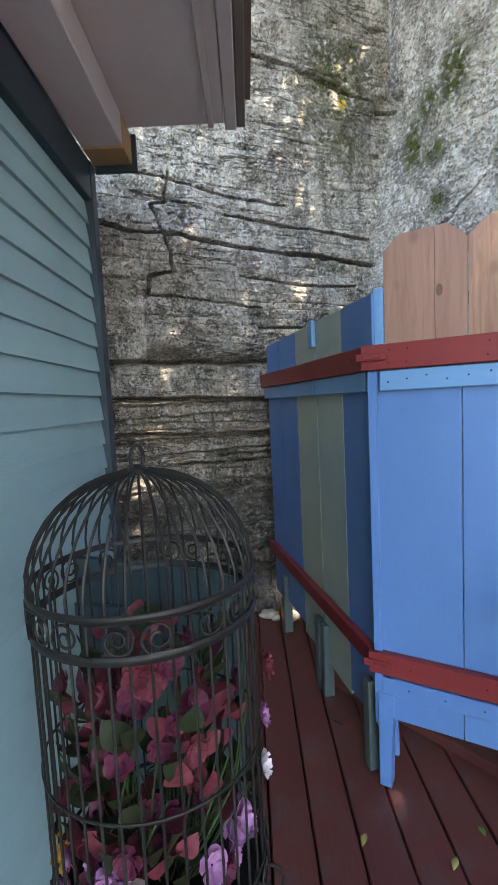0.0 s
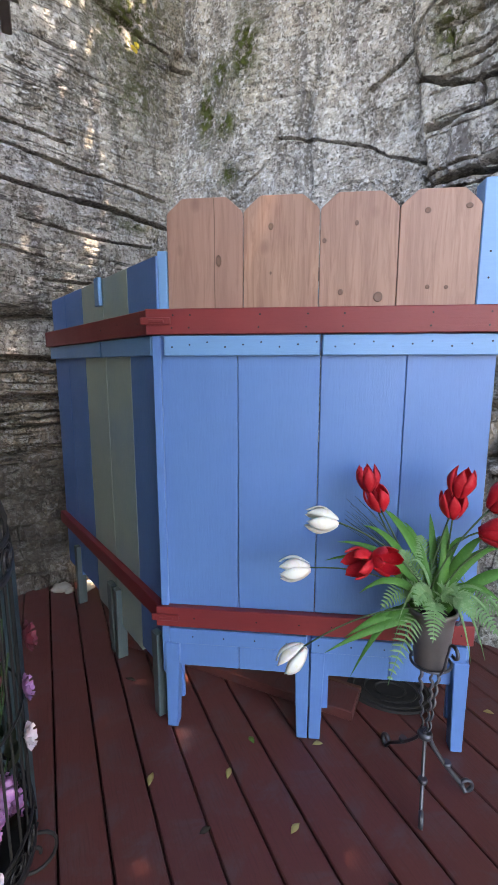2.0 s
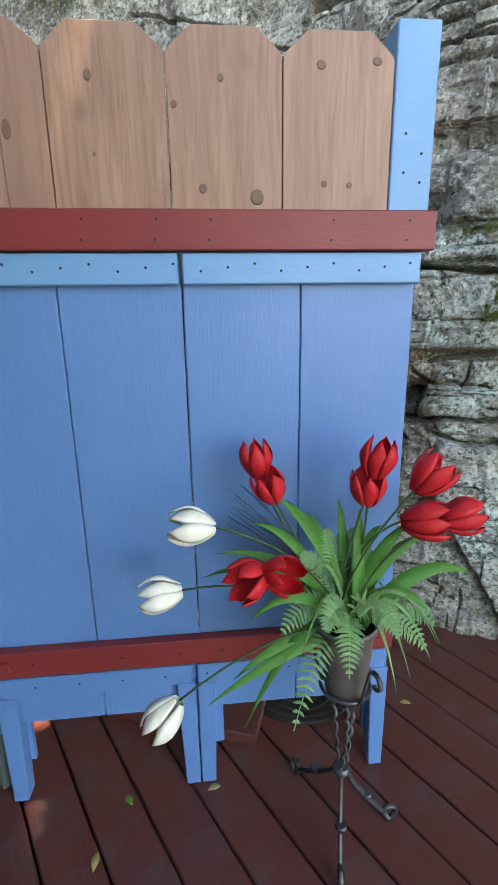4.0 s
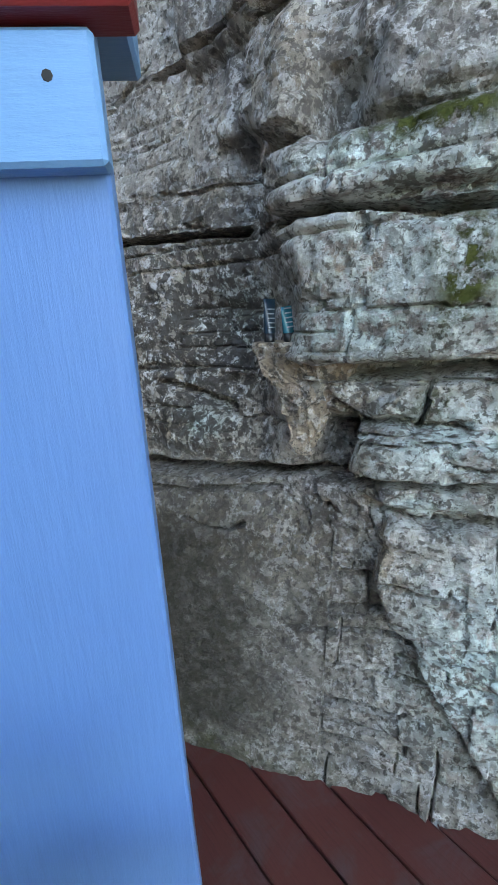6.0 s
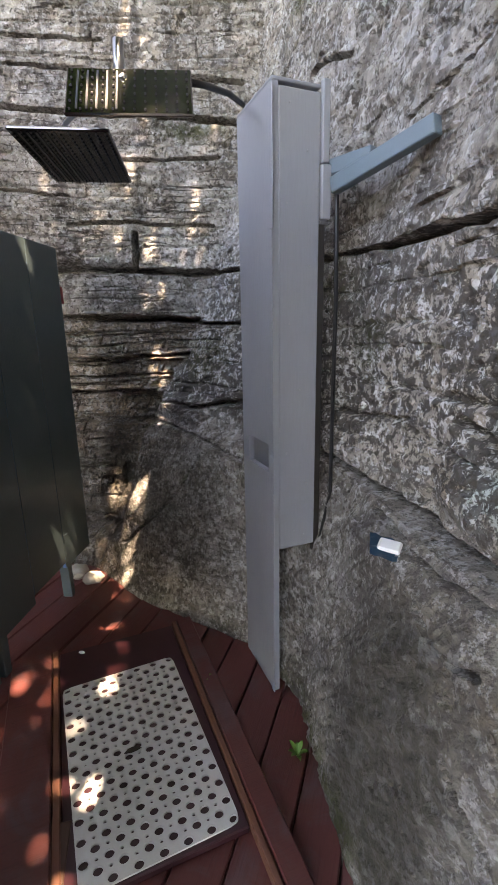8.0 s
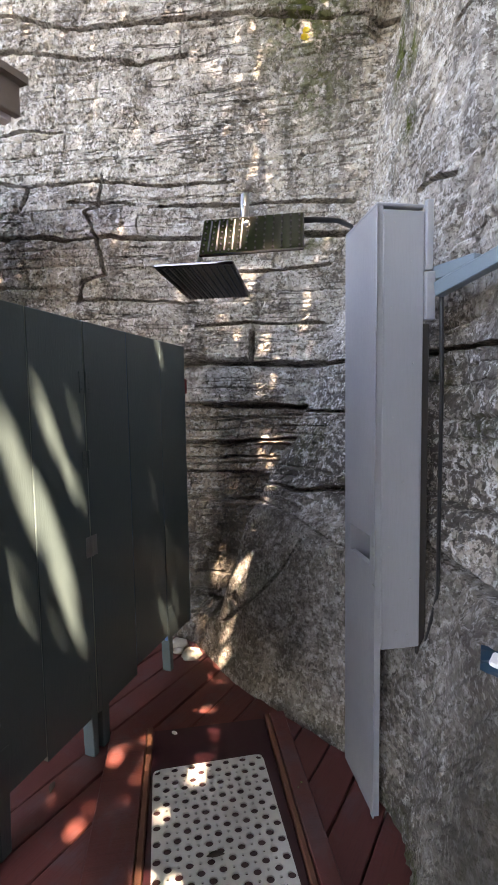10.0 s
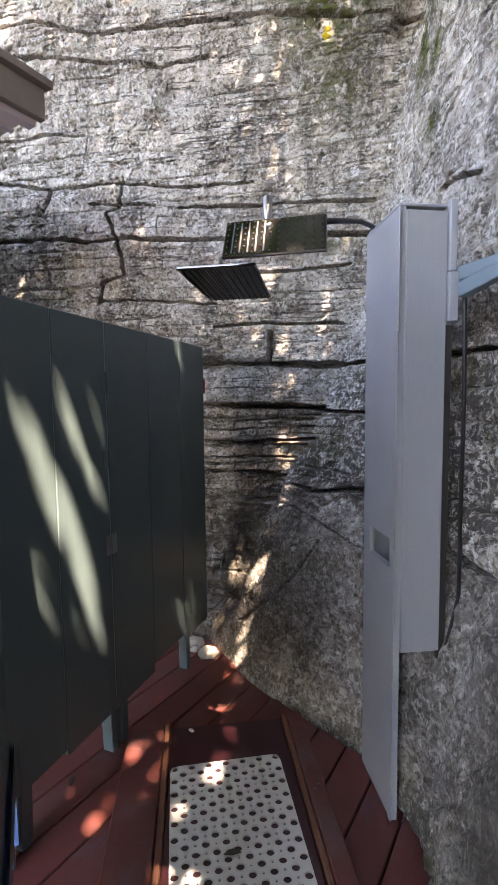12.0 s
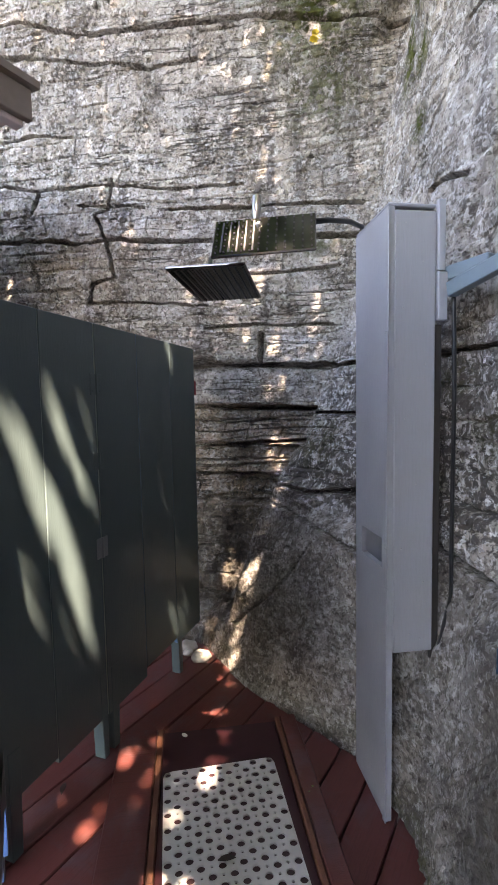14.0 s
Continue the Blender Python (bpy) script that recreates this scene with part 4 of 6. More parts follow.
def build_mat():
    """A rubber mat pierced by large and small round holes."""
    cells_x, cells_y, c = 25, 13, 0.0300
    bm = bmesh.new()
    W, H = cells_x * c, cells_y * c
    top, bot = 0.006, 0.0
    grid = {}

    def gv(i, j, z):
        key = (i, j, z)
        if key not in grid:
            x, y = i * c, j * c
            if i in (0, cells_x) and j in (0, cells_y):
                x += 0.010 if i == 0 else -0.010
                y += 0.010 if j == 0 else -0.010
            grid[key] = bm.verts.new((x, y, z))
        return grid[key]
    for i in range(cells_x):
        for j in range(cells_y):
            r = 0.0118 if (i + j) % 2 == 0 else 0.0045
            edge = i in (0, cells_x - 1) or j in (0, cells_y - 1)
            cx, cy = (i + 0.5) * c, (j + 0.5) * c
            if edge and (i + j) % 2:
                r = 0.0
            rings = []
            for z in (top, bot):
                corners = [gv(i, j, z), gv(i + 1, j, z), gv(i + 1, j + 1, z), gv(i, j + 1, z)]
                if r == 0.0:
                    bm.faces.new(corners if z == top else list(reversed(corners)))
                    continue
                n = 12 if r > 0.006 else 8
                hole = [bm.verts.new((cx + r * math.cos(2 * math.pi * k / n - 2.3562), cy + r * math.sin(2 * math.pi * k / n - 2.3562), z)) for k in range(n)]
                rings.append(hole)
                q = n // 4
                for s in range(4):
                    arc = [hole[(s * q + k) % n] for k in range(q + 1)]
                    face = [corners[s], corners[(s + 1) % 4]] + list(reversed(arc))
                    bm.faces.new(face if z == top else list(reversed(face)))
            if rings:
                a, b_ = rings
                n = len(a)
                for k in range(n):
                    bm.faces.new((a[(k + 1) % n], a[k], b_[k], b_[(k + 1) % n]))
    for i in range(cells_x):
        for j, s in ((0, 1), (cells_y, -1)):
            q = (gv(i, j, bot), gv(i + 1, j, bot), gv(i + 1, j, top), gv(i, j, top))
            bm.faces.new(q if s > 0 else tuple(reversed(q)))
    for j in range(cells_y):
        for i, s in ((0, -1), (cells_x, 1)):
            q = (gv(i, j, bot), gv(i, j + 1, bot), gv(i, j + 1, top), gv(i, j, top))
            bm.faces.new(q if s > 0 else tuple(reversed(q)))
    bm.transform(Matrix(((0.961, 0.335, 0, 0), (-0.290, 1.085, 0, 0), (0, 0, 1, 0), (0, 0, 0, 1))))
    ob = new("bath_mat", mesh_from("bath_mat", bm, M_MAT))
    ob.location = (-0.106, 0.580, 0.0265)
    return tagged(ob, "white rubber shower mat full of round holes", "bath mat")


build_mat()

DUCT = Matrix(((-0.943, 0.33, 0, 0.44), (0.33, 0.943, 0, 1.222), (0, 0, 1, 0), (0, 0, 0, 1)))   # x along the front board, y back to the rock


def build_column():
    col = thing("service_column", "tall grey painted wooden box for the shower pipes", "column", DUCT)
    # front board in two lengths, the lower one cut out at its top
    bm = bmesh.new()
    for lo, hi in (((0.0, 0.0, 0.0), (0.28, 0.022, 0.905)), ((0.0, 0.0, 1.008), (0.28, 0.022, 2.10)), ((0.0, 0.0, 0.905), (0.040, 0.022, 1.008)), ((0.222, 0.0, 0.905), (0.28, 0.022, 1.008))):
        add_box(bm, lo, hi, 0.0)
    bmesh.ops.remove_doubles(bm, verts=bm.verts, dist=1e-5)
    part("front_board", bm, M_GREY, col)
    for name, lo, hi, ch, m in (
            ("recess_back", (0.03, 0.10, 0.88), (0.24, 0.11, 1.04), 0.0, M_GREY),
            ("side_board", (-0.002, 0.023, 0.615), (0.020, 0.165, 2.09), 0.003, M_GREY),
            ("corner_strip", (-0.010, -0.006, 0.0), (0.014, -0.0005, 0.848), 0.002, M_GREY),
            ("corner_strip", (-0.010, -0.006, 0.852), (0.014, -0.0005, 0.982), 0.002, M_GREY),
            ("corner_strip", (-0.010, -0.006, 0.986), (0.014, -0.0005, 1.700), 0.002, M_GREY),
            ("corner_strip", (-0.014, -0.006, 1.704), (0.010, -0.0005, 2.09), 0.002, M_GREY),
            ("side_board", (0.262, 0.023, 0.3), (0.28, 0.165, 2.09), 0.003, M_GREY),
            ("top_board", (0.0, 0.0, 2.101), (0.28, 0.166, 2.112), 0.003, M_GREY),
            ("back_strip", (-0.012, 0.167, 1.90), (0.008, 0.192, 2.125), 0.003, M_GREY),
            ("back_strip", (-0.014, 0.167, 1.74), (0.010, 0.200, 1.897), 0.003, M_GREY),
            # near-black strip in the gap behind the side board
            ("backing", (0.012, 0.167, 0.10), (0.030, 0.195, 1.73), 0.002, M_DARKSTRIP)):
        bm = bmesh.new()
        add_box(bm, lo, hi, ch)
        part(name, bm, m, col, "dark strip in the gap behind the side board" if name == "backing" else "")
    # screw heads on the side board
    bm0 = bmesh.new()
    add_lathe(bm0, [(0.0035, 0.0), (0.003, 0.0010), (0.0015, 0.0012)], 8, Matrix.Rotation(-math.pi / 2, 4, "Y"))
    screw = mesh_from("screw", bm0, M_STEEL)
    for y, z in ((0.06, 2.05), (0.12, 1.93), (0.05, 1.78), (0.13, 1.60), (0.06, 1.42), (0.10, 1.20), (0.05, 0.98), (0.13, 0.86), (0.08, 0.68), (0.12, 0.66)):
        ob = new("screw", screw)
        ob.parent = col
        ob.location = (-0.0022, y, z)
    return col


build_column()

# ---- shower heads, arms and bracket ----
def plate_pose(a, b, c):
    """A pose with x from a to c, y from a to b, z up off the plate."""
    a, b, c = Vector(a), Vector(b), Vector(c)
    x = (c - a).normalized()
    z = x.cross(b - a).normalized()
    y = z.cross(x)
    m = Matrix((x, y, z)).transposed().to_4x4()
    m.translation = a
    return m, (c - a).length, (b - a).dot(y)


SHOWER = thing("outdoor_shower", "outdoor shower with two rectangular chrome rain heads", "shower")


def shower_head(a, b, c, towards, label):
    m, w, h = plate_pose(a, b, c)
    if m.to_3x3().col[2].dot(Vector(towards)) > 0:          # the nozzle side looks that way
        m = m @ Matrix.Translation((0, h, 0)) @ Matrix.Rotation(math.pi, 4, "X")
    bm = bmesh.new()
    add_box(bm, (0, 0, 0), (w, h, 0.009), 0.003)
    head = part("head", bm, M_CHROME, SHOWER, label)
    head.matrix_basis = m
    bm = bmesh.new()
    add_lathe(bm, [(0.026, 0.009), (0.026, 0.018), (0.014, 0.026), (0.012, 0.05)], 16, Matrix.Translation((w / 2, h / 2, 0)))
    part("socket", bm, M_STEEL, head)
    bm0 = bmesh.new()
    add_lathe(bm0, [(0.0024, 0.0), (0.0024, -0.003), (0.001, -0.004)], 6)
    me = mesh_from("nozzle", bm0, M_RUBBER)
    nx, ny = int(w / 0.021), int(h / 0.021)
    for i in range(nx):
        for j in range(ny):
            ob = new("nozzle", me)
            ob.parent = head
            ob.location = ((i + 0.5) * w / nx, (j + 0.5) * h / ny, -0.0005)
    bm0 = bmesh.new()
    add_box(bm0, (0, 0.012, -0.0025), (0.004, h - 0.012, -0.0003), 0.0)
    me = mesh_from("slot", bm0, M_RUBBER)
    for i in range(5):
        ob = new("slot", me)
        ob.parent = head
        ob.location = (0.012 + i * 0.0205 + 0.0105, 0, 0)
    return head


M_CHROME = plain("dark_chrome", (0.13, 0.125, 0.12), 0.16, 1.0, 25, 0.3, 0.03)
M_RUBBER = plain("nozzle_rubber", (0.05, 0.05, 0.05), 0.6)
shower_head((0.412, 0.634, 1.964), (0.474, 0.586, 1.846), (0.567, 0.850, 1.967), (1, -0.4, -0.5), "tilted rectangular chrome rain head")
shower_head((0.252, 0.538, 1.870), (-0.118, 0.709, 1.870), (0.388, 0.732, 1.870), (0, 0, -1), "flat rectangular chrome rain head")


def pipe(name, pts, r, mat):
    bm = bmesh.new()
    add_tube(bm, pts, r, 10)
    return part(name, bm, mat, SHOWER, "", True)


pipe("arm", [(0.27, 1.262, 2.10), (0.36, 1.13, 2.065), (0.48, 0.95, 1.995), (0.535, 0.85, 1.955)], 0.008, M_IRON)
pipe("swivel", [(0.448, 0.735, 1.955), (0.448, 0.738, 1.985), (0.446, 0.742, 2.035)], 0.012, M_STEEL)
pipe("arm", [(0.50, 0.72, 1.94), (0.40, 0.725, 1.955), (0.25, 0.73, 1.965), (0.15, 0.727, 1.958), (0.136, 0.726, 1.915)], 0.007, M_STEEL)


def build_bracket():
    br = thing("wall_bracket", "pale blue-grey wooden arm from the column to the rock", "bracket")
    a, b = Vector((0.525, 1.41, 1.835)), Vector((0.878, 1.372, 1.895))
    x = (b - a).normalized()
    y = Vector((0, 0, 1)).cross(x).normalized()
    m = Matrix((x, y, x.cross(y))).transposed().to_4x4()
    m.translation = a
    bm = bmesh.new()
    add_box(bm, (0, -0.018, -0.024), ((b - a).length, 0.018, 0.024), 0.003)
    part("arm", bm, M_STEELBLUE, br).matrix_basis = m
    bm = bmesh.new()
    add_box(bm, (0.49, 1.405, 1.87), (0.66, 1.45, 1.915), 0.003)
    part("cleat", bm, M_STEELBLUE, br)
    return br


M_STEELBLUE = painted("steel_blue_paint", (0.15, 0.205, 0.24), (0.125, 0.175, 0.21), (0.12, 0.14, 0.16), 0.4, 0.72, (6, 6, 6))
build_bracket()

# ---- hinges, latch and nails of the screen ----
SCREEN = bpy.data.objects["privacy_screen"]


def hinge(z, mat, h=0.075, label=""):
    bm = bmesh.new()
    for x0, x1 in ((-0.034, -0.004), (0.004, 0.034)):
        add_box(bm, (x0, 0.0285, z - h / 2), (x1, 0.032, z + h / 2), 0.001)
    add_tube(bm, [(0, 0.033, z - h / 2), (0, 0.033, z + h / 2)], 0.005, 8)
    for sx in (-0.022, 0.022):
        for sz in (-0.3, 0.0, 0.3):
            add_lathe(bm, [(0.004, 0.0), (0.003, 0.0015)], 8, Matrix.Translation((sx, 0.032, z + sz * h)) @ Matrix.Rotation(-math.pi / 2, 4, "X"))
    ob = part("hinge", bm, mat, SCREEN, label)
    ob.matrix_basis = WEST @ Matrix.Translation((0.55, 0, 0))
    return ob


hinge(1.57, M_GREEN, 0.085, "hinge painted over dark green")
hinge(1.26, M_GREEN, 0.07, "hinge painted over dark green")
hinge(0.90, M_STEEL, 0.085, "bare steel hinge")
bm0 = bmesh.new()
add_lathe(bm0, [(0.0035, 0.0), (0.003, 0.0012)], 8, Matrix.Rotation(math.pi / 2, 4, "X"))
NAIL = mesh_from("nail", bm0, M_IRON)


def nail(m, x, y, z):
    ob = new("nail", NAIL)
    ob.parent = SCREEN
    ob.matrix_basis = m @ Matrix.Translation((x, y, z))


I4 = Matrix()
for x in (0.06, 0.12, 0.36, 0.52, 0.64, 0.92, 1.10):
    for z in (1.57, 1.612):
        nail(I4, x + 0.004 * ((z * 100) % 3), -0.0275, z)
    nail(I4, x, -0.0275, 0.485)
for k in range(18):
    nail(I4, 0.06 + k * 0.0625, -0.0155, 1.505 + 0.008 * (k % 3))
    if k % 2:
        nail(I4, 0.05 + k * 0.0605, -0.0155, 0.40)
for k in range(7):
    nail(WEST, 0.1 + k * 0.2, -0.0275, 1.59 + 0.01 * (k % 2))
for x, z in ((1.10, 1.72), (1.14, 1.76), (1.10, 1.80), (1.14, 1.70)):
    nail(I4, x, 0.0055, z)


def build_screen_trim():
    # knots and a split in the cedar pickets
    for k, (x, z, rx, rz) in enumerate(((0.223, 1.793, 0.012, 0.024), (0.401, 1.898, 0.011, 0.015), (0.401, 1.750, 0.005, 0.007), (0.635, 1.684, 0.011, 0.013), (0.681, 1.900, 0.008, 0.011),
                                        (0.758, 1.667, 0.019, 0.021), (0.902, 1.930, 0.013, 0.012), (1.028, 1.940, 0.014, 0.011), (0.914, 1.696, 0.009, 0.009), (0.973, 1.694, 0.009, 0.008), (0.578, 1.848, 0.009, 0.010))):
        bm = bmesh.new()
        add_lathe(bm, [(1.0, 0.0), (0.85, 0.0008), (0.55, 0.0010), (0.3, 0.0002)], 14, Matrix.Translation((x, 0.0118, z)) @ Matrix.Diagonal((rx * 0.8, 1, rz * 0.8, 1)) @ Matrix.Rotation(math.pi / 2, 4, "X"))
        part("knot", bm, M_KNOT, SCREEN, "dark brown knot in the cedar")
    bm = bmesh.new()
    add_tube(bm, [(0.209, 0.012, 1.992), (0.2105, 0.012, 1.86), (0.208, 0.012, 1.74), (0.2095, 0.012, 1.636)], 0.0014, 5)
    part("split", bm, M_KNOT, SCREEN, "dark split along the grain")
    # corner strip between the leaves, and the hooks that hold the rails together
    bm = bmesh.new()
    add_box(bm, (-0.014, -0.012, 0.24), (0.016, 0.0055, 1.546), 0.003)
    part("corner_strip", bm, M_BLUE, SCREEN)
    for z in (1.592, 0.487):
        bm = bmesh.new()
        add_box(bm, (-0.045, -0.040, z - 0.013), (0.062, -0.0285, z + 0.013), 0.003)
        add_box(bm, (-0.012, -0.046, z - 0.007), (0.040, -0.0405, z + 0.006), 0.002)
        part("latch", bm, M_RED, SCREEN, "hook latch painted over dark red")
    # stop block on top of the west leaf, by its hinge line
    bm = bmesh.new()
    add_box(bm, (0.545, -0.014, 1.70), (0.600, 0.0055, 1.822), 0.003)
    part("stop_block", bm, M_LBLUE, SCREEN, "small pale blue block").matrix_basis = WEST


M_KNOT = plain("cedar_knot", (0.17, 0.092, 0.062), 0.6, 0, 60, 0.4)
build_screen_trim()


# ---- plant stand, pot and tulips ----
def ribbon(bm, pts, widths, up=(0, 0, 1), cup=0.0, thick=0.0008):
    """A thin curved blade along points, cupped across."""
    pts = [Vector(p) for p in pts]
    rows = []
    n = len(pts)
    for i, p in enumerate(pts):
        tan = (pts[min(i + 1, n - 1)] - pts[max(i - 1, 0)]).normalized()
        side = tan.cross(Vector(up))
        side = side.normalized() if side.length > 1e-4 else Vector((1, 0, 0))
        nor = side.cross(tan)
        w = widths[i] / 2
        rows.append([bm.verts.new(p - side * w + nor * cup * w), bm.verts.new(p), bm.verts.new(p + side * w + nor * cup * w)])
    for a, b in zip(rows, rows[1:]):
        for k in range(2):
            bm.faces.new((a[k], a[k + 1], b[k + 1], b[k])).smooth = True
    return rows


def bezier(a, b, c, n=8):
    a, b, c = Vector(a), Vector(b), Vector(c)
    return [a * (1 - t) ** 2 + b * 2 * t * (1 - t) + c * t * t for t in (i / n for i in range(n + 1))]


def blade(width, n):
    return [width * (0.35 + 0.65 * math.sin(math.pi * min(1, 0.18 + 0.72 * i / n))) * (1 - (i / n) ** 4) + 0.0006 for i in range(n + 1)]


def solidify(bm, t):
    geom = bm.faces[:]
    bmesh.ops.recalc_face_normals(bm, faces=geom)
    bmesh.ops.solidify(bm, geom=geom, thickness=t)


def tulip_bloom(name, at, way, size, mat, open_=0.0, rng=random):
    """Six cupped petals in two rings round an axis."""
    bm = bmesh.new()
    way = Vector(way).normalized()
    q = way.to_track_quat("Z", "Y").to_matrix().to_4x4()
    q.translation = at
    for k in range(6):
        inner = k % 2
        a0 = k * math.pi / 3 + rng.uniform(-0.12, 0.12)
        half = 0.62 if not inner else 0.58
        lean = open_ * rng.uniform(0.5, 1.3)
        grid = []
        for i in range(9):
            t = i / 8
            r = size * (0.10 + 0.42 * math.sin(math.pi * min(1, t * 0.78 + 0.05)) ** 0.9) * (1 - 0.07 * inner) + lean * size * t * t * 0.5
            wd = half * math.sin(math.pi * (0.16 + 0.80 * t)) ** 0.6 if t < 0.97 else 0.10
            row = []
            for j in range(5):
                s = (j - 2) / 2
                ang = a0 + s * wd * 0.95
                rr = r * (1 - 0.05 * s * s) + 0.012 * size * math.sin(9 * t + j + k)
                row.append(bm.verts.new(q @ Vector((rr * math.cos(ang), rr * math.sin(ang), size * 1.18 * t * (1 - 0.06 * s * s * t)))))
            grid.append(row)
        for g, h in zip(grid, grid[1:]):
            for j in range(4):
                bm.faces.new((g[j], g[j + 1], h[j + 1], h[j])).smooth = True
    solidify(bm, 0.0008)
    return bm


def petal_material(name, c1, c2, tip):
    mat, nt, b = shader(name, 0.55, 0, 0.25)
    v = coords(nt)
    n1, n2 = noise_node(nt, v, 90, 4, 0.6), noise_node(nt, v, 14, 3, 0.5)
    c = mixc(nt, n2, c1, c2)
    c = mixc(nt, ramp(nt, n1, [(0.5, 0.0), (0.75, 0.5)]), c, tip)
    nt.links.new(c, b.inputs["Base Color"])
    b.inputs["Subsurface Weight"].default_value = 0.15
    b.inputs["Subsurface Radius"].default_value = (0.01, 0.004, 0.004)
    bump(nt, b, n1, 0.2, 0.002)
    return mat


M_TRED = petal_material("red_petals", (0.52, 0.014, 0.024), (0.40, 0.008, 0.016), (0.62, 0.05, 0.06))
M_TWHITE = petal_material("cream_petals", (0.72, 0.71, 0.67), (0.66, 0.64, 0.59), (0.60, 0.55, 0.25))
M_LEAF = petal_material("green_blades", (0.055, 0.19, 0.03), (0.035, 0.13, 0.025), (0.10, 0.26, 0.05))
M_FERN = petal_material("pale_fern", (0.13, 0.26, 0.10), (0.09, 0.20, 0.08), (0.28, 0.40, 0.22))
M_STEM = plain("dark_stem", (0.03, 0.075, 0.02), 0.6)
M_SPRAY = plain("blue_green_spray", (0.015, 0.05, 0.055), 0.6)
M_POT = plain("aged_zinc", (0.155, 0.135, 0.13), 0.5, 0.35, 18, 0.45, 0.3)
M_POTSOIL = plain("dark_moss_fill", (0.018, 0.016, 0.012), 0.9, 0, 60, 0.5, 0.8)
M_WROUGHT = plain("weathered_wrought_iron", (0.10, 0.105, 0.12), 0.45, 0.7, 40, 0.4, 0.4)

POT_C = Vector((0.945, -0.205, 0.0))
POT_Z0, POT_Z1 = 0.485, 0.70


def build_stand():
    st = thing("plant_stand", "twisted wrought iron three-legged plant stand", "plant stand", Matrix.Translation(POT_C))
    feet = [Vector((0.909, -0.345, 0)) - POT_C, Vector((0.850, 0.0, 0)) - POT_C, Vector((1.115, -0.187, 0)) - POT_C]
    for k, f in enumerate(feet):
        d = f.normalized()
        run = f.length
        # twisted upright
        bm = bmesh.new()
        pts, n = [], 40
        for i in range(n + 1):
            t = i / n
            r = 0.012 + 0.028 * t
            a = math.atan2(d.y, d.x) + 0.25 * math.sin(t * 3)
            wob = 0.004
            pts.append(Vector((r * math.cos(a) + wob * math.cos(t * 40 + k), r * math.sin(a) + wob * math.sin(t * 40 + k), 0.23 + 0.27 * t)))
        add_tube(bm, pts, 0.006, 6, True, 0.6)
        part("upright", bm, M_WROUGHT, st, "", True)
        # splayed leg with a curled toe
        bm = bmesh.new()
        pts = [Vector((0, 0, 0.24)) + d * 0.01, Vector((0, 0, 0.20)) + d * run * 0.12, Vector((0, 0, 0.10)) + d * run * 0.52, Vector((0, 0, 0.035)) + d * run * 0.80]
        pts = bezier(pts[0], pts[1] + Vector((0, 0, -0.03)), pts[3], 8)
        for i in range(12):
            a = -math.pi / 2 + i / 11 * math.pi * 1.55
            rr = 0.026 - 0.0010 * i
            c = d * (run * 0.88) + Vector((0, 0, 0.032))
            pts.append(c + d * rr * math.cos(a) + Vector((0, 0, rr * math.sin(a))))
        add_tube(bm, pts, 0.0085, 6, True, 0.7)
        part("leg", bm, M_WROUGHT, st, "", True)
        bm = bmesh.new()
        add_lathe(bm, [(0.013, -0.008), (0.016, 0.0), (0.013, 0.008)], 10, Matrix.Translation(Vector((0, 0, 0.115)) + d * run * 0.47))
        part("collar", bm, M_WROUGHT, st)
    bm = bmesh.new()
    add_lathe(bm, [(0.020, 0.215), (0.026, 0.228), (0.020, 0.24)], 14)
    part("collar", bm, M_WROUGHT, st)
    bm = bmesh.new()
    for i in range(24):
        a0, a1 = 2 * math.pi * i / 24, 2 * math.pi * (i + 1) / 24
    pts = [Vector((0.062 * math.cos(2 * math.pi * i / 28), 0.062 * math.sin(2 * math.pi * i / 28), 0.50)) for i in range(29)]
    add_tube(bm, pts, 0.005, 6)
    part("ring", bm, M_WROUGHT, st, "", True)
    # scrolled holders
    for k, f in enumerate(feet):
        a = math.atan2(f.y, f.x) + 0.5
        d = Vector((math.cos(a), math.sin(a), 0))
        bm = bmesh.new()
        pts = [d * 0.058 + Vector((0, 0, 0.49)), d * 0.075 + Vector((0, 0, 0.52)), d * 0.085 + Vector((0, 0, 0.565)), d * 0.095 + Vector((0, 0, 0.60))]
        for i in range(14):
            t = math.pi - i / 13 * math.pi * 1.7
            rr = 0.026 - 0.0011 * i
            pts.append(d * (0.121 + rr * math.cos(t)) + Vector((0, 0, 0.605 + rr * math.sin(t))))
        add_tube(bm, pts, 0.0065, 6, True, 0.6)
        part("scroll_arm", bm, M_WROUGHT, st, "", True)
    return st


build_stand()


def build_pot():
    bm = bmesh.new()
    h = POT_Z1 - POT_Z0
    prof = [(0.046, 0.0), (0.050, 0.004), (0.054, 0.05), (0.060, 0.10), (0.0605, 0.104), (0.066, 0.165), (0.070, h - 0.022), (0.077, h - 0.018), (0.079, h - 0.004), (0.077, h),
            (0.073, h), (0.066, h - 0.03), (0.058, h - 0.08), (0.0, h - 0.085)]
    add_lathe(bm, prof[:-1], 28)
    ob = new("flower_pot", mesh_from("flower_pot", bm, M_POT))
    ob.matrix_basis = Matrix.Translation(POT_C + Vector((0, 0, POT_Z0))) @ pose(0, 0, 0, 2, -2, 0)
    tagged(ob, "dull grey zinc flower pot in an iron stand", "flower pot")
    return ob


build_pot()


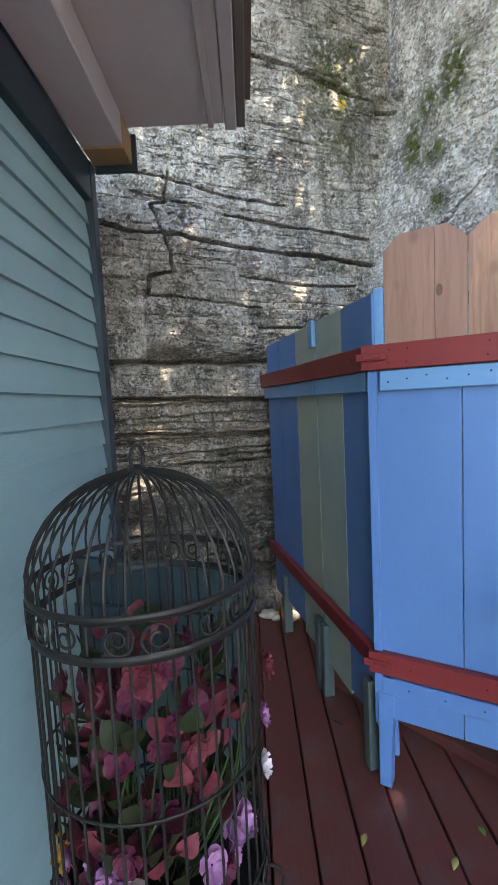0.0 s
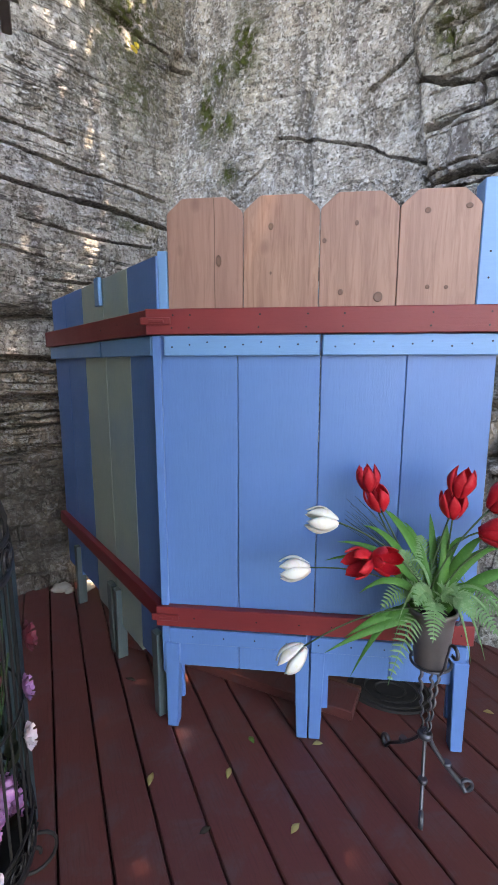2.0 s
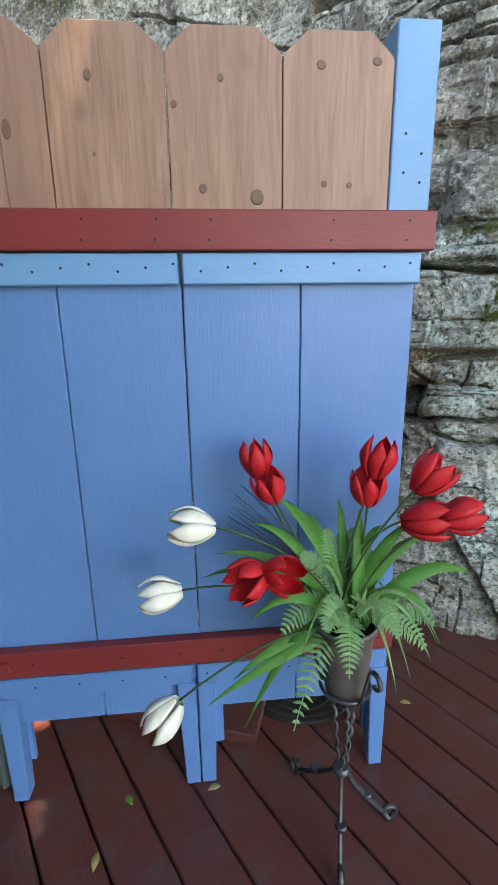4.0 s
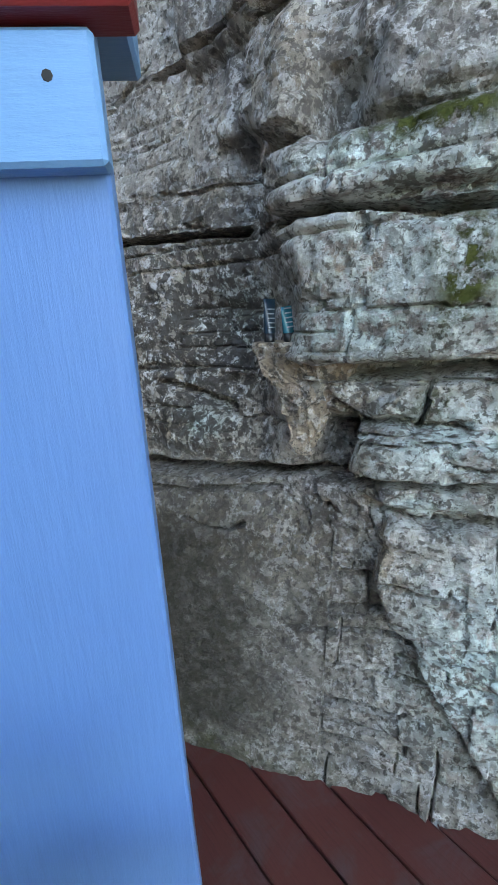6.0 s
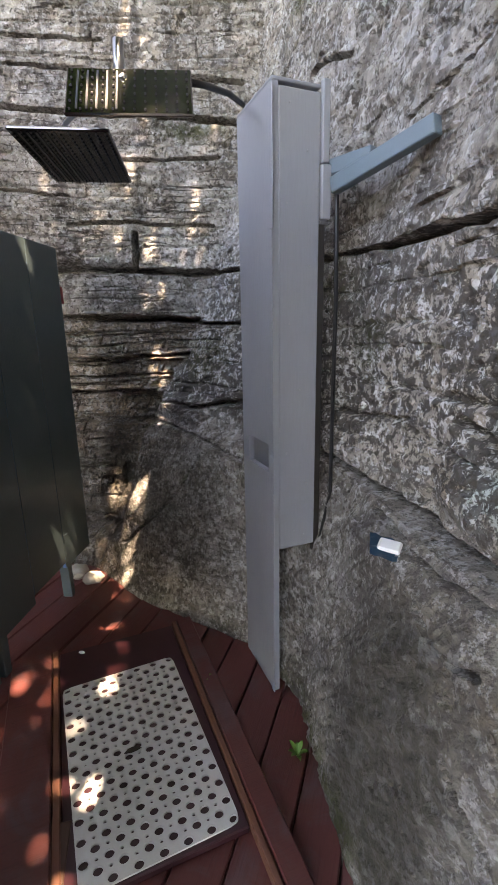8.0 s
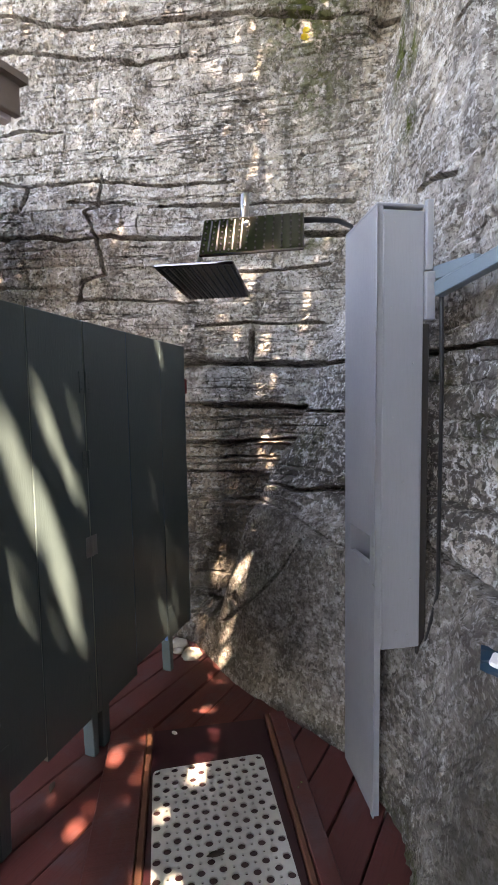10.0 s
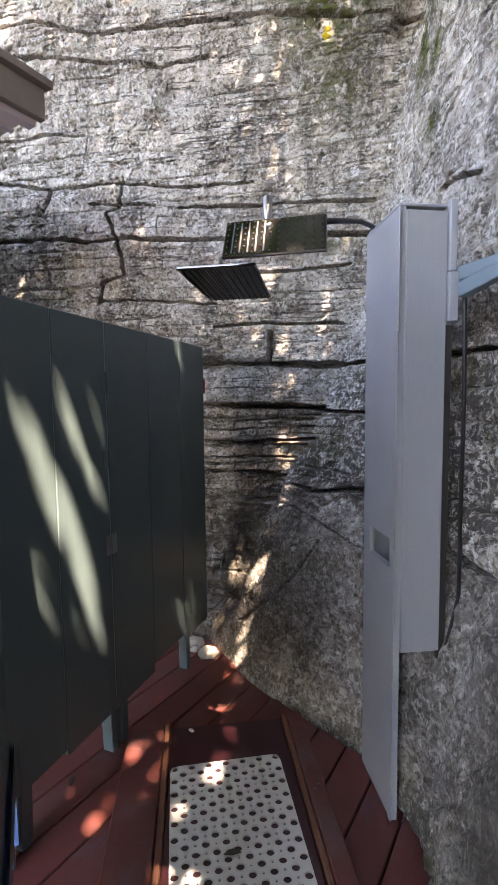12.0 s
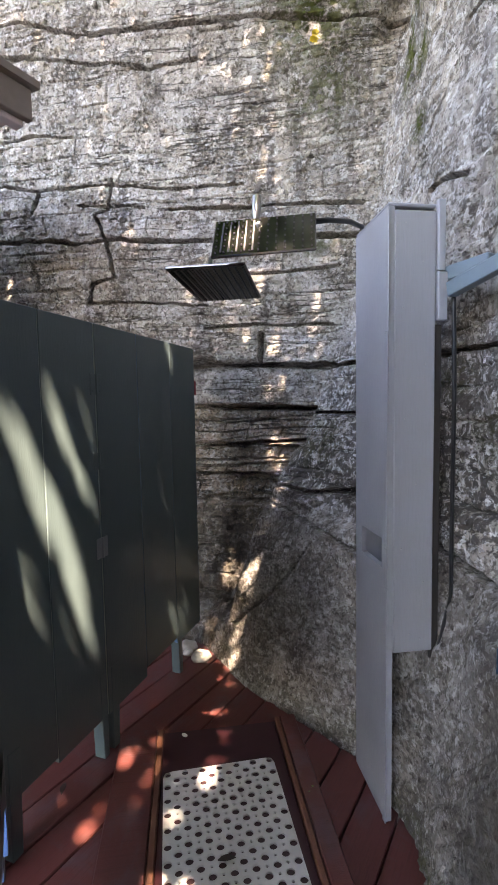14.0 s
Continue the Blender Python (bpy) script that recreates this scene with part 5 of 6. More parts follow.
def build_tulips():
    rng = random.Random(5)
    base = POT_C + Vector((0, 0, POT_Z1 - 0.02))
    fl = thing("tulip_bouquet", "artificial red and white tulips with ferns in a grey pot", "flowers", Matrix.Translation(base))
    bm = bmesh.new()
    add_lathe(bm, [(0.062, -0.03), (0.066, 0.0), (0.045, 0.012), (0.015, 0.016)], 20)
    part("fill", bm, M_POTSOIL, fl)

    def rel(p):
        return Vector(p) - base
    blooms = [((0.585, -0.248, 0.975), (-1, -0.1, 0.12), 0.085, M_TWHITE, 0.0), ((0.505, -0.21, 0.795), (-1, -0.1, -0.10), 0.085, M_TWHITE, 0.0),
              ((0.505, -0.30, 0.545), (-0.75, -0.2, -0.75), 0.085, M_TWHITE, 0.0), ((0.735, -0.12, 1.075), (-0.12, 0.0, 1), 0.078, M_TRED, 0.05),
              ((0.762, -0.16, 1.02), (-0.35, -0.2, 1), 0.075, M_TRED, 0.25), ((0.990, -0.22, 1.095), (0.18, -0.1, 1), 0.08, M_TRED, 0.05),
              ((0.978, -0.20, 1.02), (-0.1, -0.15, 1), 0.075, M_TRED, 0.4), ((1.105, -0.23, 1.055), (0.6, -0.1, 0.7), 0.085, M_TRED, 0.3),
              ((1.095, -0.24, 0.955), (0.9, -0.35, 0.15), 0.088, M_TRED, 0.15), ((1.205, -0.20, 0.94), (0.95, 0.1, 0.15), 0.088, M_TRED, 0.15),
              ((0.705, -0.27, 0.86), (-0.75, -0.6, -0.1), 0.082, M_TRED, 0.35), ((0.765, -0.28, 0.87), (0.5, -0.8, 0.2), 0.078, M_TRED, 0.3)]
    for at, way, size, mat, op in blooms:
        at = Vector(at) - Vector(way).normalized() * size * 0.55
        bm = tulip_bloom("bloom", rel(at), way, size, mat, op, rng)
        bloom = part("bloom", bm, mat, fl, "closed white tulip" if mat is M_TWHITE else "red tulip")
        start = Vector((rng.uniform(-0.035, 0.035), rng.uniform(-0.035, 0.035), 0.0))
        end = rel(at)
        mid = start * 0.4 + end * 0.6 + Vector((0, 0, 0.05)) - Vector(way).normalized() * 0.10
        bm = bmesh.new()
        add_tube(bm, bezier(start, mid, end, 10), 0.0028, 6)
        part("stem", bm, M_STEM, fl, "", True)
    # broad tulip leaves: tip, sag, width
    for tip, lift, w in (((0.66, -0.27, 0.60), 0.02, 0.030), ((0.60, -0.30, 0.565), 0.0, 0.026), ((0.78, -0.12, 0.985), 0.05, 0.034), ((0.81, -0.10, 0.965), 0.04, 0.032),
                         ((0.72, -0.15, 0.93), 0.08, 0.030), ((0.935, -0.12, 0.97), 0.04, 0.026), ((0.98, -0.15, 0.95), 0.05, 0.034), ((1.08, -0.2, 0.93), 0.05, 0.034),
                         ((1.13, -0.19, 0.885), 0.07, 0.030), ((1.24, -0.22, 0.80), 0.10, 0.036), ((0.60, -0.2, 0.825), 0.10, 0.026), ((0.63, -0.24, 0.905), 0.08, 0.024),
                         ((0.86, -0.1, 0.93), 0.06, 0.024), ((1.04, -0.14, 0.90), 0.08, 0.028), ((0.70, -0.28, 0.76), 0.10, 0.026), ((1.12, -0.28, 0.74), 0.10, 0.026),
                         ((0.68, -0.30, 0.49), 0.12, 0.024)):
        t = rel(tip)
        s = Vector((rng.uniform(-0.03, 0.03), rng.uniform(-0.03, 0.03), 0.0))
        bm = bmesh.new()
        ribbon(bm, bezier(s, s * 0.3 + t * 0.5 + Vector((0, 0, lift + 0.04)), t, 10), blade(w, 10), (rng.uniform(-0.3, 0.3), -0.6, 0.6), 0.35)
        solidify(bm, 0.0008)
        part("leaf", bm, M_LEAF, fl)
    # arching striped grass blades
    for k in range(16):
        a = rng.uniform(0, 2 * math.pi)
        r = rng.uniform(0.10, 0.20)
        tip = Vector((r * math.cos(a), r * math.sin(a) * 0.7 - 0.05, rng.uniform(-0.18, 0.10)))
        bm = bmesh.new()
        ribbon(bm, bezier((0, 0, 0), tip * 0.5 + Vector((0, 0, 0.22)), tip, 10), blade(0.010, 10), (0, -0.5, 0.7), 0.3)
        solidify(bm, 0.0006)
        part("grass_blade", bm, M_FERN, fl)
    # fern fronds with paired leaflets
    for k, (tip, lift) in enumerate((((0.795, -0.30, 0.47), 0.16), ((0.83, -0.18, 0.86), 0.05), ((0.90, -0.14, 0.90), 0.05), ((0.97, -0.14, 0.90), 0.05), ((1.10, -0.30, 0.66), 0.12),
                                     ((1.14, -0.26, 0.69), 0.12), ((0.77, -0.26, 0.70), 0.14), ((0.90, -0.36, 0.66), 0.12), ((1.02, -0.33, 0.72), 0.12), ((0.85, -0.34, 0.76), 0.10),
                                     ((1.05, -0.12, 0.80), 0.10), ((0.95, -0.36, 0.82), 0.06))):
        t = rel(tip)
        bm = bmesh.new()
        pts = bezier((0, 0, 0), t * 0.5 + Vector((0, 0, lift)), t, 22)
        ribbon(bm, pts, [0.0025] * 23, (0, -0.6, 0.6))
        for i in range(4, 22):
            tan = (pts[min(i + 1, 22)] - pts[i - 1]).normalized()
            side = tan.cross(Vector((rng.uniform(-0.2, 0.2), -0.6, 0.6))).normalized()
            ln = 0.036 * math.sin(math.pi * (0.12 + 0.84 * (i - 4) / 18))
            for s in (-1, 1):
                e = pts[i] + side * s * ln + tan * ln * 0.45
                ribbon(bm, [pts[i], (pts[i] + e) / 2 + Vector((0, 0, 0.002)), e], [0.006, 0.007, 0.001], (0, -0.6, 0.6), 0.2)
        part("fern_frond", bm, M_FERN, fl)
    # fine dark spray
    bm = bmesh.new()
    for k in range(26):
        e = rel((0.69 + rng.uniform(-0.03, 0.05), -0.12, 0.99 + rng.uniform(-0.08, 0.03)))
        pts = bezier((0, 0, 0), e * 0.55 + Vector((0.03, 0, 0.03)), e, 6)
        add_tube(bm, pts, 0.0009, 4)
    part("needle_spray", bm, M_SPRAY, fl, "fine blue-green needle spray")
    return fl


build_tulips()


# ---- birdcage with artificial flowers ----
CAGE_C, CAGE_R = Vector((-0.137, -1.026, 0.0)), 0.192
CAGE_Z0, CAGE_Z1, CAGE_TOP = 0.575, 1.165, 1.350


def build_cage():
    cage = thing("bird_cage", "tall black wrought iron domed birdcage on a stand", "birdcage", Matrix.Translation(CAGE_C))
    n = 40
    bm0 = bmesh.new()
    pts = [Vector((CAGE_R, 0, CAGE_Z0)), Vector((CAGE_R, 0, CAGE_Z1 - 0.1)), Vector((CAGE_R, 0, CAGE_Z1))]
    for i in range(1, 11):
        a = i / 10 * math.pi / 2
        pts.append(Vector((CAGE_R * math.cos(a) + 0.004, 0, CAGE_Z1 + (CAGE_TOP - CAGE_Z1) * math.sin(a))))
    add_tube(bm0, pts, 0.0024, 5, False)
    me = mesh_from("bar", bm0, M_IRON)
    for k in range(n):
        ob = new("bar", me)
        ob.parent = cage
        ob.rotation_euler = (0, 0, 2 * math.pi * k / n)

    def ring(z, r, h, t=0.003, name="band"):
        bm = bmesh.new()
        add_lathe(bm, [(r, z - h / 2), (r + t, z - h / 2), (r + t, z + h / 2), (r, z + h / 2), (r, z - h / 2)], 48, caps=False)
        part(name, bm, M_IRON, cage)
    for z, r, h in ((1.168, 0.194, 0.012), (1.108, 0.194, 0.014), (0.585, 0.195, 0.02), (0.64, 0.194, 0.008), (0.86, 0.193, 0.004)):
        ring(z, r, h)
    # scrollwork between the bands
    bm0 = bmesh.new()
    pts = []
    for i in range(28):
        t = i / 21
        a = t * math.pi * 2.6
        rr = 0.004 + 0.017 * t
        pts.append(Vector((0.196, rr * math.cos(a) - 0.006, rr * math.sin(a))))
    pts.append(Vector((0.196, 0.038, -0.024)))
    add_tube(bm0, pts, 0.0021, 5)
    scroll = mesh_from("scroll", bm0, M_IRON)
    for z, flip in ((1.138, 0), (0.613, 1)):
        for k in range(18):
            ob = new("scroll", scroll)
            ob.parent = cage
            ob.matrix_basis = Matrix.Translation((0, 0, z)) @ Matrix.Rotation(2 * math.pi * k / 18, 4, "Z") @ (Matrix.Rotation(math.pi if (k + flip) % 2 else 0, 4, "X"))
            if z < 0.7:
                ob.scale.z = 0.8
    bm = bmesh.new()
    pts = [Vector((0.0, 0.016 * math.cos(a), CAGE_TOP + 0.022 + 0.022 * math.sin(a))) for a in (i / 16 * 2 * math.pi for i in range(17))]
    add_tube(bm, pts, 0.0035, 6)
    part("hanging_ring", bm, M_IRON, cage)
    bm = bmesh.new()
    add_lathe(bm, [(0.022, CAGE_TOP - 0.006), (0.016, CAGE_TOP + 0.004), (0.006, CAGE_TOP + 0.010)], 14)
    part("crown", bm, M_IRON, cage)
    bm = bmesh.new()
    add_lathe(bm, [(0.0, CAGE_Z0 - 0.012), (0.190, CAGE_Z0 - 0.012), (0.192, CAGE_Z0), (0.0, CAGE_Z0)][1:3] + [(0.15, CAGE_Z0 + 0.002)], 40)
    part("tray", bm, M_IRON, cage)
    for k in range(4):
        a = math.pi / 4 + k * math.pi / 2
        d = Vector((math.cos(a), math.sin(a), 0))
        bm = bmesh.new()
        p = bezier(d * 0.19 + Vector((0, 0, CAGE_Z0)), d * 0.10 + Vector((0, 0, 0.32)), d * 0.15 + Vector((0, 0, 0.10)), 10)
        p += bezier(p[-1], d * 0.17 + Vector((0, 0, 0.0)), d * 0.20 + Vector((0, 0, 0.008)), 5)[1:]
        add_tube(bm, p, 0.006, 6)
        part("leg", bm, M_IRON, cage, "", True)
        bm = bmesh.new()
        pts = []
        for i in range(28):
            t = i / 19
            rr = 0.012 + 0.035 * t
            b_ = t * math.pi * 2.2
            pts.append(d * (0.19 + rr * math.cos(b_)) + Vector((0, 0, 0.47 + rr * math.sin(b_))))
        add_tube(bm, pts, 0.004, 5)
        part("leg_scroll", bm, M_IRON, cage, "", True)
    # door hoop and side curl
    bm = bmesh.new()
    pts = [Vector((-0.20 + 0.02 * math.sin(i / 9 * 3), -0.03 + 0.08 * i / 9, 0.82 + 0.05 * math.sin(i / 9 * 3.14))) for i in range(10)]
    add_tube(bm, pts, 0.003, 5)
    part("door_hoop", bm, M_IRON, cage)
    return cage


build_cage()

M_PINK = petal_material("pink_petals", (0.12, 0.02, 0.047), (0.085, 0.014, 0.036), (0.22, 0.06, 0.11))
M_LILAC = petal_material("lilac_petals", (0.30, 0.15, 0.35), (0.38, 0.15, 0.28), (0.52, 0.36, 0.50))
M_PALEP = petal_material("white_petals", (0.66, 0.60, 0.62), (0.58, 0.48, 0.55), (0.70, 0.68, 0.66))
M_DLEAF = petal_material("dark_leaves", (0.016, 0.024, 0.009), (0.011, 0.018, 0.007), (0.04, 0.045, 0.02))
M_WINE = petal_material("wine_leaves", (0.11, 0.018, 0.03), (0.16, 0.03, 0.05), (0.22, 0.08, 0.08))
M_YELLOW = petal_material("yellow_berries", (0.45, 0.27, 0.03), (0.35, 0.2, 0.02), (0.5, 0.35, 0.08))


def flower_head(at, way, size, rng):
    """A round bloom of ruffled petals."""
    bm = bmesh.new()
    q = Vector(way).to_track_quat("Z", "Y").to_matrix().to_4x4()
    q.translation = at
    for layer in range(2):
        for k in range(5):
            a0 = k * 2 * math.pi / 5 + layer * 0.6 + rng.uniform(-0.15, 0.15)
            grid = []
            for i in range(5):
                t = i / 4
                row = []
                for j in range(5):
                    s = (j - 2) / 2
                    ang = a0 + s * (0.75 - 0.25 * t)
                    r = size * (0.08 + 0.9 * t * (1 - 0.12 * s * s)) * (1 - 0.25 * layer)
                    z = size * (0.30 * t * t * (1 + layer) + 0.07 * math.sin(5 * s + 6 * t + k)) * 0.9
                    row.append(bm.verts.new(q @ Vector((r * math.cos(ang), r * math.sin(ang), z))))
                grid.append(row)
            for g, h in zip(grid, grid[1:]):
                for j in range(4):
                    bm.faces.new((g[j], g[j + 1], h[j + 1], h[j])).smooth = True
    return bm


def build_cage_flowers():
    rng = random.Random(11)
    fl = thing("flower_arrangement", "artificial pink and lilac flowers filling a black birdcage", "flowers", Matrix.Translation(CAGE_C + Vector((0, 0, CAGE_Z0 + 0.005))))
    bm = bmesh.new()
    for k in range(60):
        a, r = rng.uniform(0, 6.28), 0.17 * math.sqrt(rng.random())
        p = bezier((r * 0.3 * math.cos(a), r * 0.3 * math.sin(a), 0.0), (r * math.cos(a), r * math.sin(a), 0.12), (r * 1.05 * math.cos(a + 0.6), r * 1.05 * math.sin(a + 0.6), rng.uniform(0.1, 0.42)), 6)
        add_tube(bm, p, 0.0018, 4)
    tagged(part("stem_bunch", bm, M_STEM, fl), kind="stuff")
    for k in range(190):
        a = rng.uniform(0, 6.28)
        r = 0.165 * rng.uniform(0.2, 1.0) ** 0.5
        z = rng.uniform(0.02, 0.52) * (1 - 0.22 * (r / 0.17))
        size = rng.uniform(0.03, 0.05)
        d = Vector((math.cos(a), math.sin(a), rng.uniform(-0.4, 0.7))).normalized()
        p0 = Vector((r * math.cos(a), r * math.sin(a), z))
        side = d.cross(Vector((0, 0, 1))).normalized() * rng.uniform(-0.6, 0.6)
        bm = bmesh.new()
        e = p0 + (d * 0.5 + side + Vector((0, 0, 0.3))).normalized() * size * 1.6
        e.x, e.y = (e.x, e.y) if math.hypot(e.x, e.y) < 0.185 else (e.x * 0.85, e.y * 0.85)
        ribbon(bm, bezier(p0, (p0 + e) / 2 + d * 0.012, e, 6), [0.004, size * 0.7, size, size, size * 0.8, size * 0.45, 0.002], d, 0.25)
        m = (M_DLEAF, M_WINE, M_DLEAF, M_WINE, M_DLEAF)[k % 5]
        part("leaf", bm, m, fl)
    for k in range(58):
        a = rng.uniform(-2.6, 0.9)
        low = k < 24
        z = rng.uniform(0.05, 0.14) if low else rng.uniform(0.14, 0.47)
        r = rng.uniform(0.12, 0.172) if low else rng.uniform(0.06, 0.165)
        p = Vector((r * math.cos(a), r * math.sin(a), z))
        way = Vector((math.cos(a), math.sin(a), rng.uniform(0.0, 0.7)))
        m = (M_LILAC, M_LILAC, M_PINK, M_LILAC, M_PALEP if k % 10 == 4 else M_LILAC)[k % 5] if low else (M_PINK, M_PINK, M_WINE)[k % 3]
        part("bloom", flower_head(p, way, rng.uniform(0.022, 0.034), rng), m, fl)
    # blooms that reach out between the bars, towards the deck
    for (x, y, z), m, s in (((0.17, 0.10, 0.30), M_LILAC, 0.026), ((0.18, 0.08, 0.22), M_PALEP, 0.026), ((0.17, 0.01, 0.17), M_LILAC, 0.03), ((0.18, -0.06, 0.07), M_PALEP, 0.036),
                            ((0.16, -0.09, 0.05), M_LILAC, 0.034), ((0.13, -0.13, 0.06), M_LILAC, 0.03), ((-0.205, -0.05, 0.10), M_WINE, 0.04), ((0.18, 0.10, 0.40), M_WINE, 0.03)):
        part("bloom", flower_head(Vector((x, y, z)), Vector((x, y, 0.04)), s, rng), m, fl)
    bm = bmesh.new()
    for k in range(30):
        c = Vector((-0.09 + rng.uniform(-0.014, 0.014), -0.155 + rng.uniform(-0.01, 0.01), 0.13 + rng.uniform(-0.025, 0.025)))
        bmesh.ops.create_icosphere(bm, subdivisions=1, radius=0.005, matrix=Matrix.Translation(c))
    part("berries", bm, M_YELLOW, fl, "cluster of yellow berries")
    return fl


build_cage_flowers()


# ---- low board gate behind the cage ----
def build_gate():
    m = HOUSE @ Matrix.Translation((1.55, -0.02, 0)) @ Matrix.Rotation(radians(-107), 4, "Z")
    g = thing("low_gate", "low dark teal board gate against the house", "gate", m)
    for k in range(4):
        bm = bmesh.new()
        add_box(bm, (0.02 + k * 0.135, -0.012, 0.02), (0.153 + k * 0.135, 0.012, 0.955 - 0.004 * k), 0.003)
        part("board", bm, M_TEAL, g)
    bm = bmesh.new()
    add_box(bm, (0.565, -0.022, 0.0), (0.615, 0.024, 0.93), 0.004)
    part("post", bm, M_TEAL, g)
    bm = bmesh.new()
    add_box(bm, (0.02, -0.032, 0.72), (0.56, -0.0125, 0.80), 0.003)
    part("rail", bm, M_TEAL, g)
    return g


M_TEAL = painted("dark_teal_paint", (0.022, 0.045, 0.055), (0.028, 0.055, 0.065), (0.05, 0.07, 0.08), 0.45, 0.74, (6, 6, 0.6))
build_gate()


# ---- small things ----
def build_small():
    # two cosmetic tubes on the rock step
    for at, h, r, m, lab, tilt in (((1.370, 0.845, 1.318), 0.105, 0.014, M_TUBE, "dark blue squeeze tube standing on its cap", 3), ((1.415, 0.815, 1.318), 0.085, 0.013, M_TUBE2, "short teal squeeze bottle with dark cap", -4)):
        t = thing("cosmetic_tube", lab, "toiletry", Matrix.Translation(at) @ pose(0, 0, 0, 0, tilt, 25))
        bm = bmesh.new()
        rings = []
        for i in range(8):
            f = i / 7
            fl = 1 - 0.85 * f
            rings.append([bm.verts.new((r * 1.15 * math.cos(a) * (1 + 0.12 * f), r * fl * math.sin(a), 0.022 + (h - 0.022) * f)) for a in (2 * math.pi * k / 16 for k in range(16))])
        for a, b in zip(rings, rings[1:]):
            for k in range(16):
                bm.faces.new((a[k], a[(k + 1) % 16], b[(k + 1) % 16], b[k])).smooth = True
        bm.faces.new(rings[-1])
        part("body", bm, m, t)
        bm = bmesh.new()
        add_lathe(bm, [(r * 0.95, 0.0), (r, 0.003), (r, 0.022)], 16)
        part("cap", bm, M_DARKCAP, t)
        for k in range(5):
            bm = bmesh.new()
            add_box(bm, (-0.010, -r * (0.98 - 0.11 * k) - 0.001, 0.035 + k * 0.011), (0.010 - 0.003 * (k % 2), -r * (0.9 - 0.12 * k), 0.038 + k * 0.011), 0.0)
            part("print_line", bm, M_PRINT, t)
    # soap and its wrapper on the ledge
    bm = bmesh.new()
    add_box(bm, (-0.030, -0.023, 0.006), (0.030, 0.023, 0.019), 0.005)
    s = new("soap_bar", mesh_from("soap_bar", bm, M_SOAP))
    s.matrix_basis = Matrix.Translation((0.945, 1.155, 0.835)) @ pose(0, 0, 0, 14, 4, 20)
    tagged(s, "small white soap bar on a rock ledge", "soap")
    bm = bmesh.new()
    rng = random.Random(4)
    bmesh.ops.create_grid(bm, x_segments=9, y_segments=6, size=1.0, matrix=Matrix.Diagonal((0.066, 0.042, 1, 1)))
    for v in bm.verts:
        v.co.z += rng.uniform(-0.004, 0.006) + 0.012 * abs(v.co.x) / 0.05
    solidify(bm, 0.0006)
    w = new("wrapper", mesh_from("wrapper", bm, M_FOIL))
    w.matrix_basis = Matrix.Translation((0.955, 1.165, 0.832)) @ pose(0, 0, 0, 14, 4, 35)
    tagged(w, "crumpled dark blue foil wrapper under a soap bar", "wrapper")
    # scrap of soap on the maroon board
    bm = bmesh.new()
    add_lathe(bm, [(0.010, 0.0), (0.013, 0.003), (0.009, 0.007)], 12, Matrix.Diagonal((1.2, 0.7, 1, 1)))
    ob = new("soap_scrap", mesh_from("soap_scrap", bm, M_SOAP))
    ob.matrix_basis = Matrix.Translation((-0.27, 0.725, 0.0265)) @ pose(0, 0, 0, 0, 0, 30)
    tagged(ob, "worn scrap of white soap on the maroon board", "soap")
    # small metal dish on a rock bed
    bm = bmesh.new()
    add_box(bm, (-0.03, -0.012, 0), (0.03, 0.012, 0.012), 0.002)
    ob = new("metal_clip", mesh_from("metal_clip", bm, M_STEEL))
    ob.matrix_basis = Matrix.Translation((-1.06, 1.26, 1.50)) @ pose(0, 0, 0, 0, 0, 50)
    tagged(ob, 'small pale metal clip on a rock bed', 'clip')
    # dark woven doormat and a board under the screen
    bm = bmesh.new()
    n = 40
    prof = [(0.19 * math.cos(a), 0.13 * math.sin(a)) for a in (2 * math.pi * k / n for k in range(n))]
    lo = [bm.verts.new((x, y, 0.0)) for x, y in prof]
    hi = [bm.verts.new((x * 0.985, y * 0.985, 0.012)) for x, y in prof]
    bm.faces.new(list(reversed(lo)))
    bm.faces.new(hi)
    for k in range(n):
        bm.faces.new((lo[k], lo[(k + 1) % n], hi[(k + 1) % n], hi[k]))
    for s in (0.85, 0.6, 0.35):
        add_tube(bm, [Vector((x * s, y * s, 0.012)) for x, y in prof + prof[:1]], 0.006, 5, False)
    ob = new("doormat", mesh_from("doormat", bm, M_RUBBER_MAT))
    ob.matrix_basis = Matrix.Translation((0.93, 0.28, 0.001)) @ pose(0, 0, 0, 0, 0, -10)
    tagged(ob, "dark oval rubber doormat lying behind the screen", "doormat")
    bm = bmesh.new()
    add_box(bm, (0, 0, 0), (0.42, 0.10, 0.03), 0.003)
    ob = new("loose_board", mesh_from("loose_board", bm, M_LOOSE))
    ob.matrix_basis = Matrix.Translation((0.36, 0.335, 0.0)) @ pose(0, 0, 0, 0, 0, -28)
    tagged(ob, "short brown loose board on the deck", "board")
    # fallen leaves
    for k, (x, y, c) in enumerate(((0.01, -0.266, 0), (0.345, -0.055, 1), (-0.251, 0.223, 2), (0.60, -0.045, 0), (0.24, -0.42, 2), (0.28, -0.21, 0), (-0.13, 0.50, 2), (0.52, -0.38, 0), (1.32, 0.2, 0), (0.8, -0.52, 2))):
        rng = random.Random(k)
        bm = bmesh.new()
        ln = rng.uniform(0.018, 0.03)
        ribbon(bm, bezier((-ln, 0, 0.001), (0, 0, 0.008), (ln, 0, 0.002), 6), [0.002, 0.012, 0.02, 0.022, 0.018, 0.01, 0.001], (0, 0, 1), 0.2)
        solidify(bm, 0.0005)
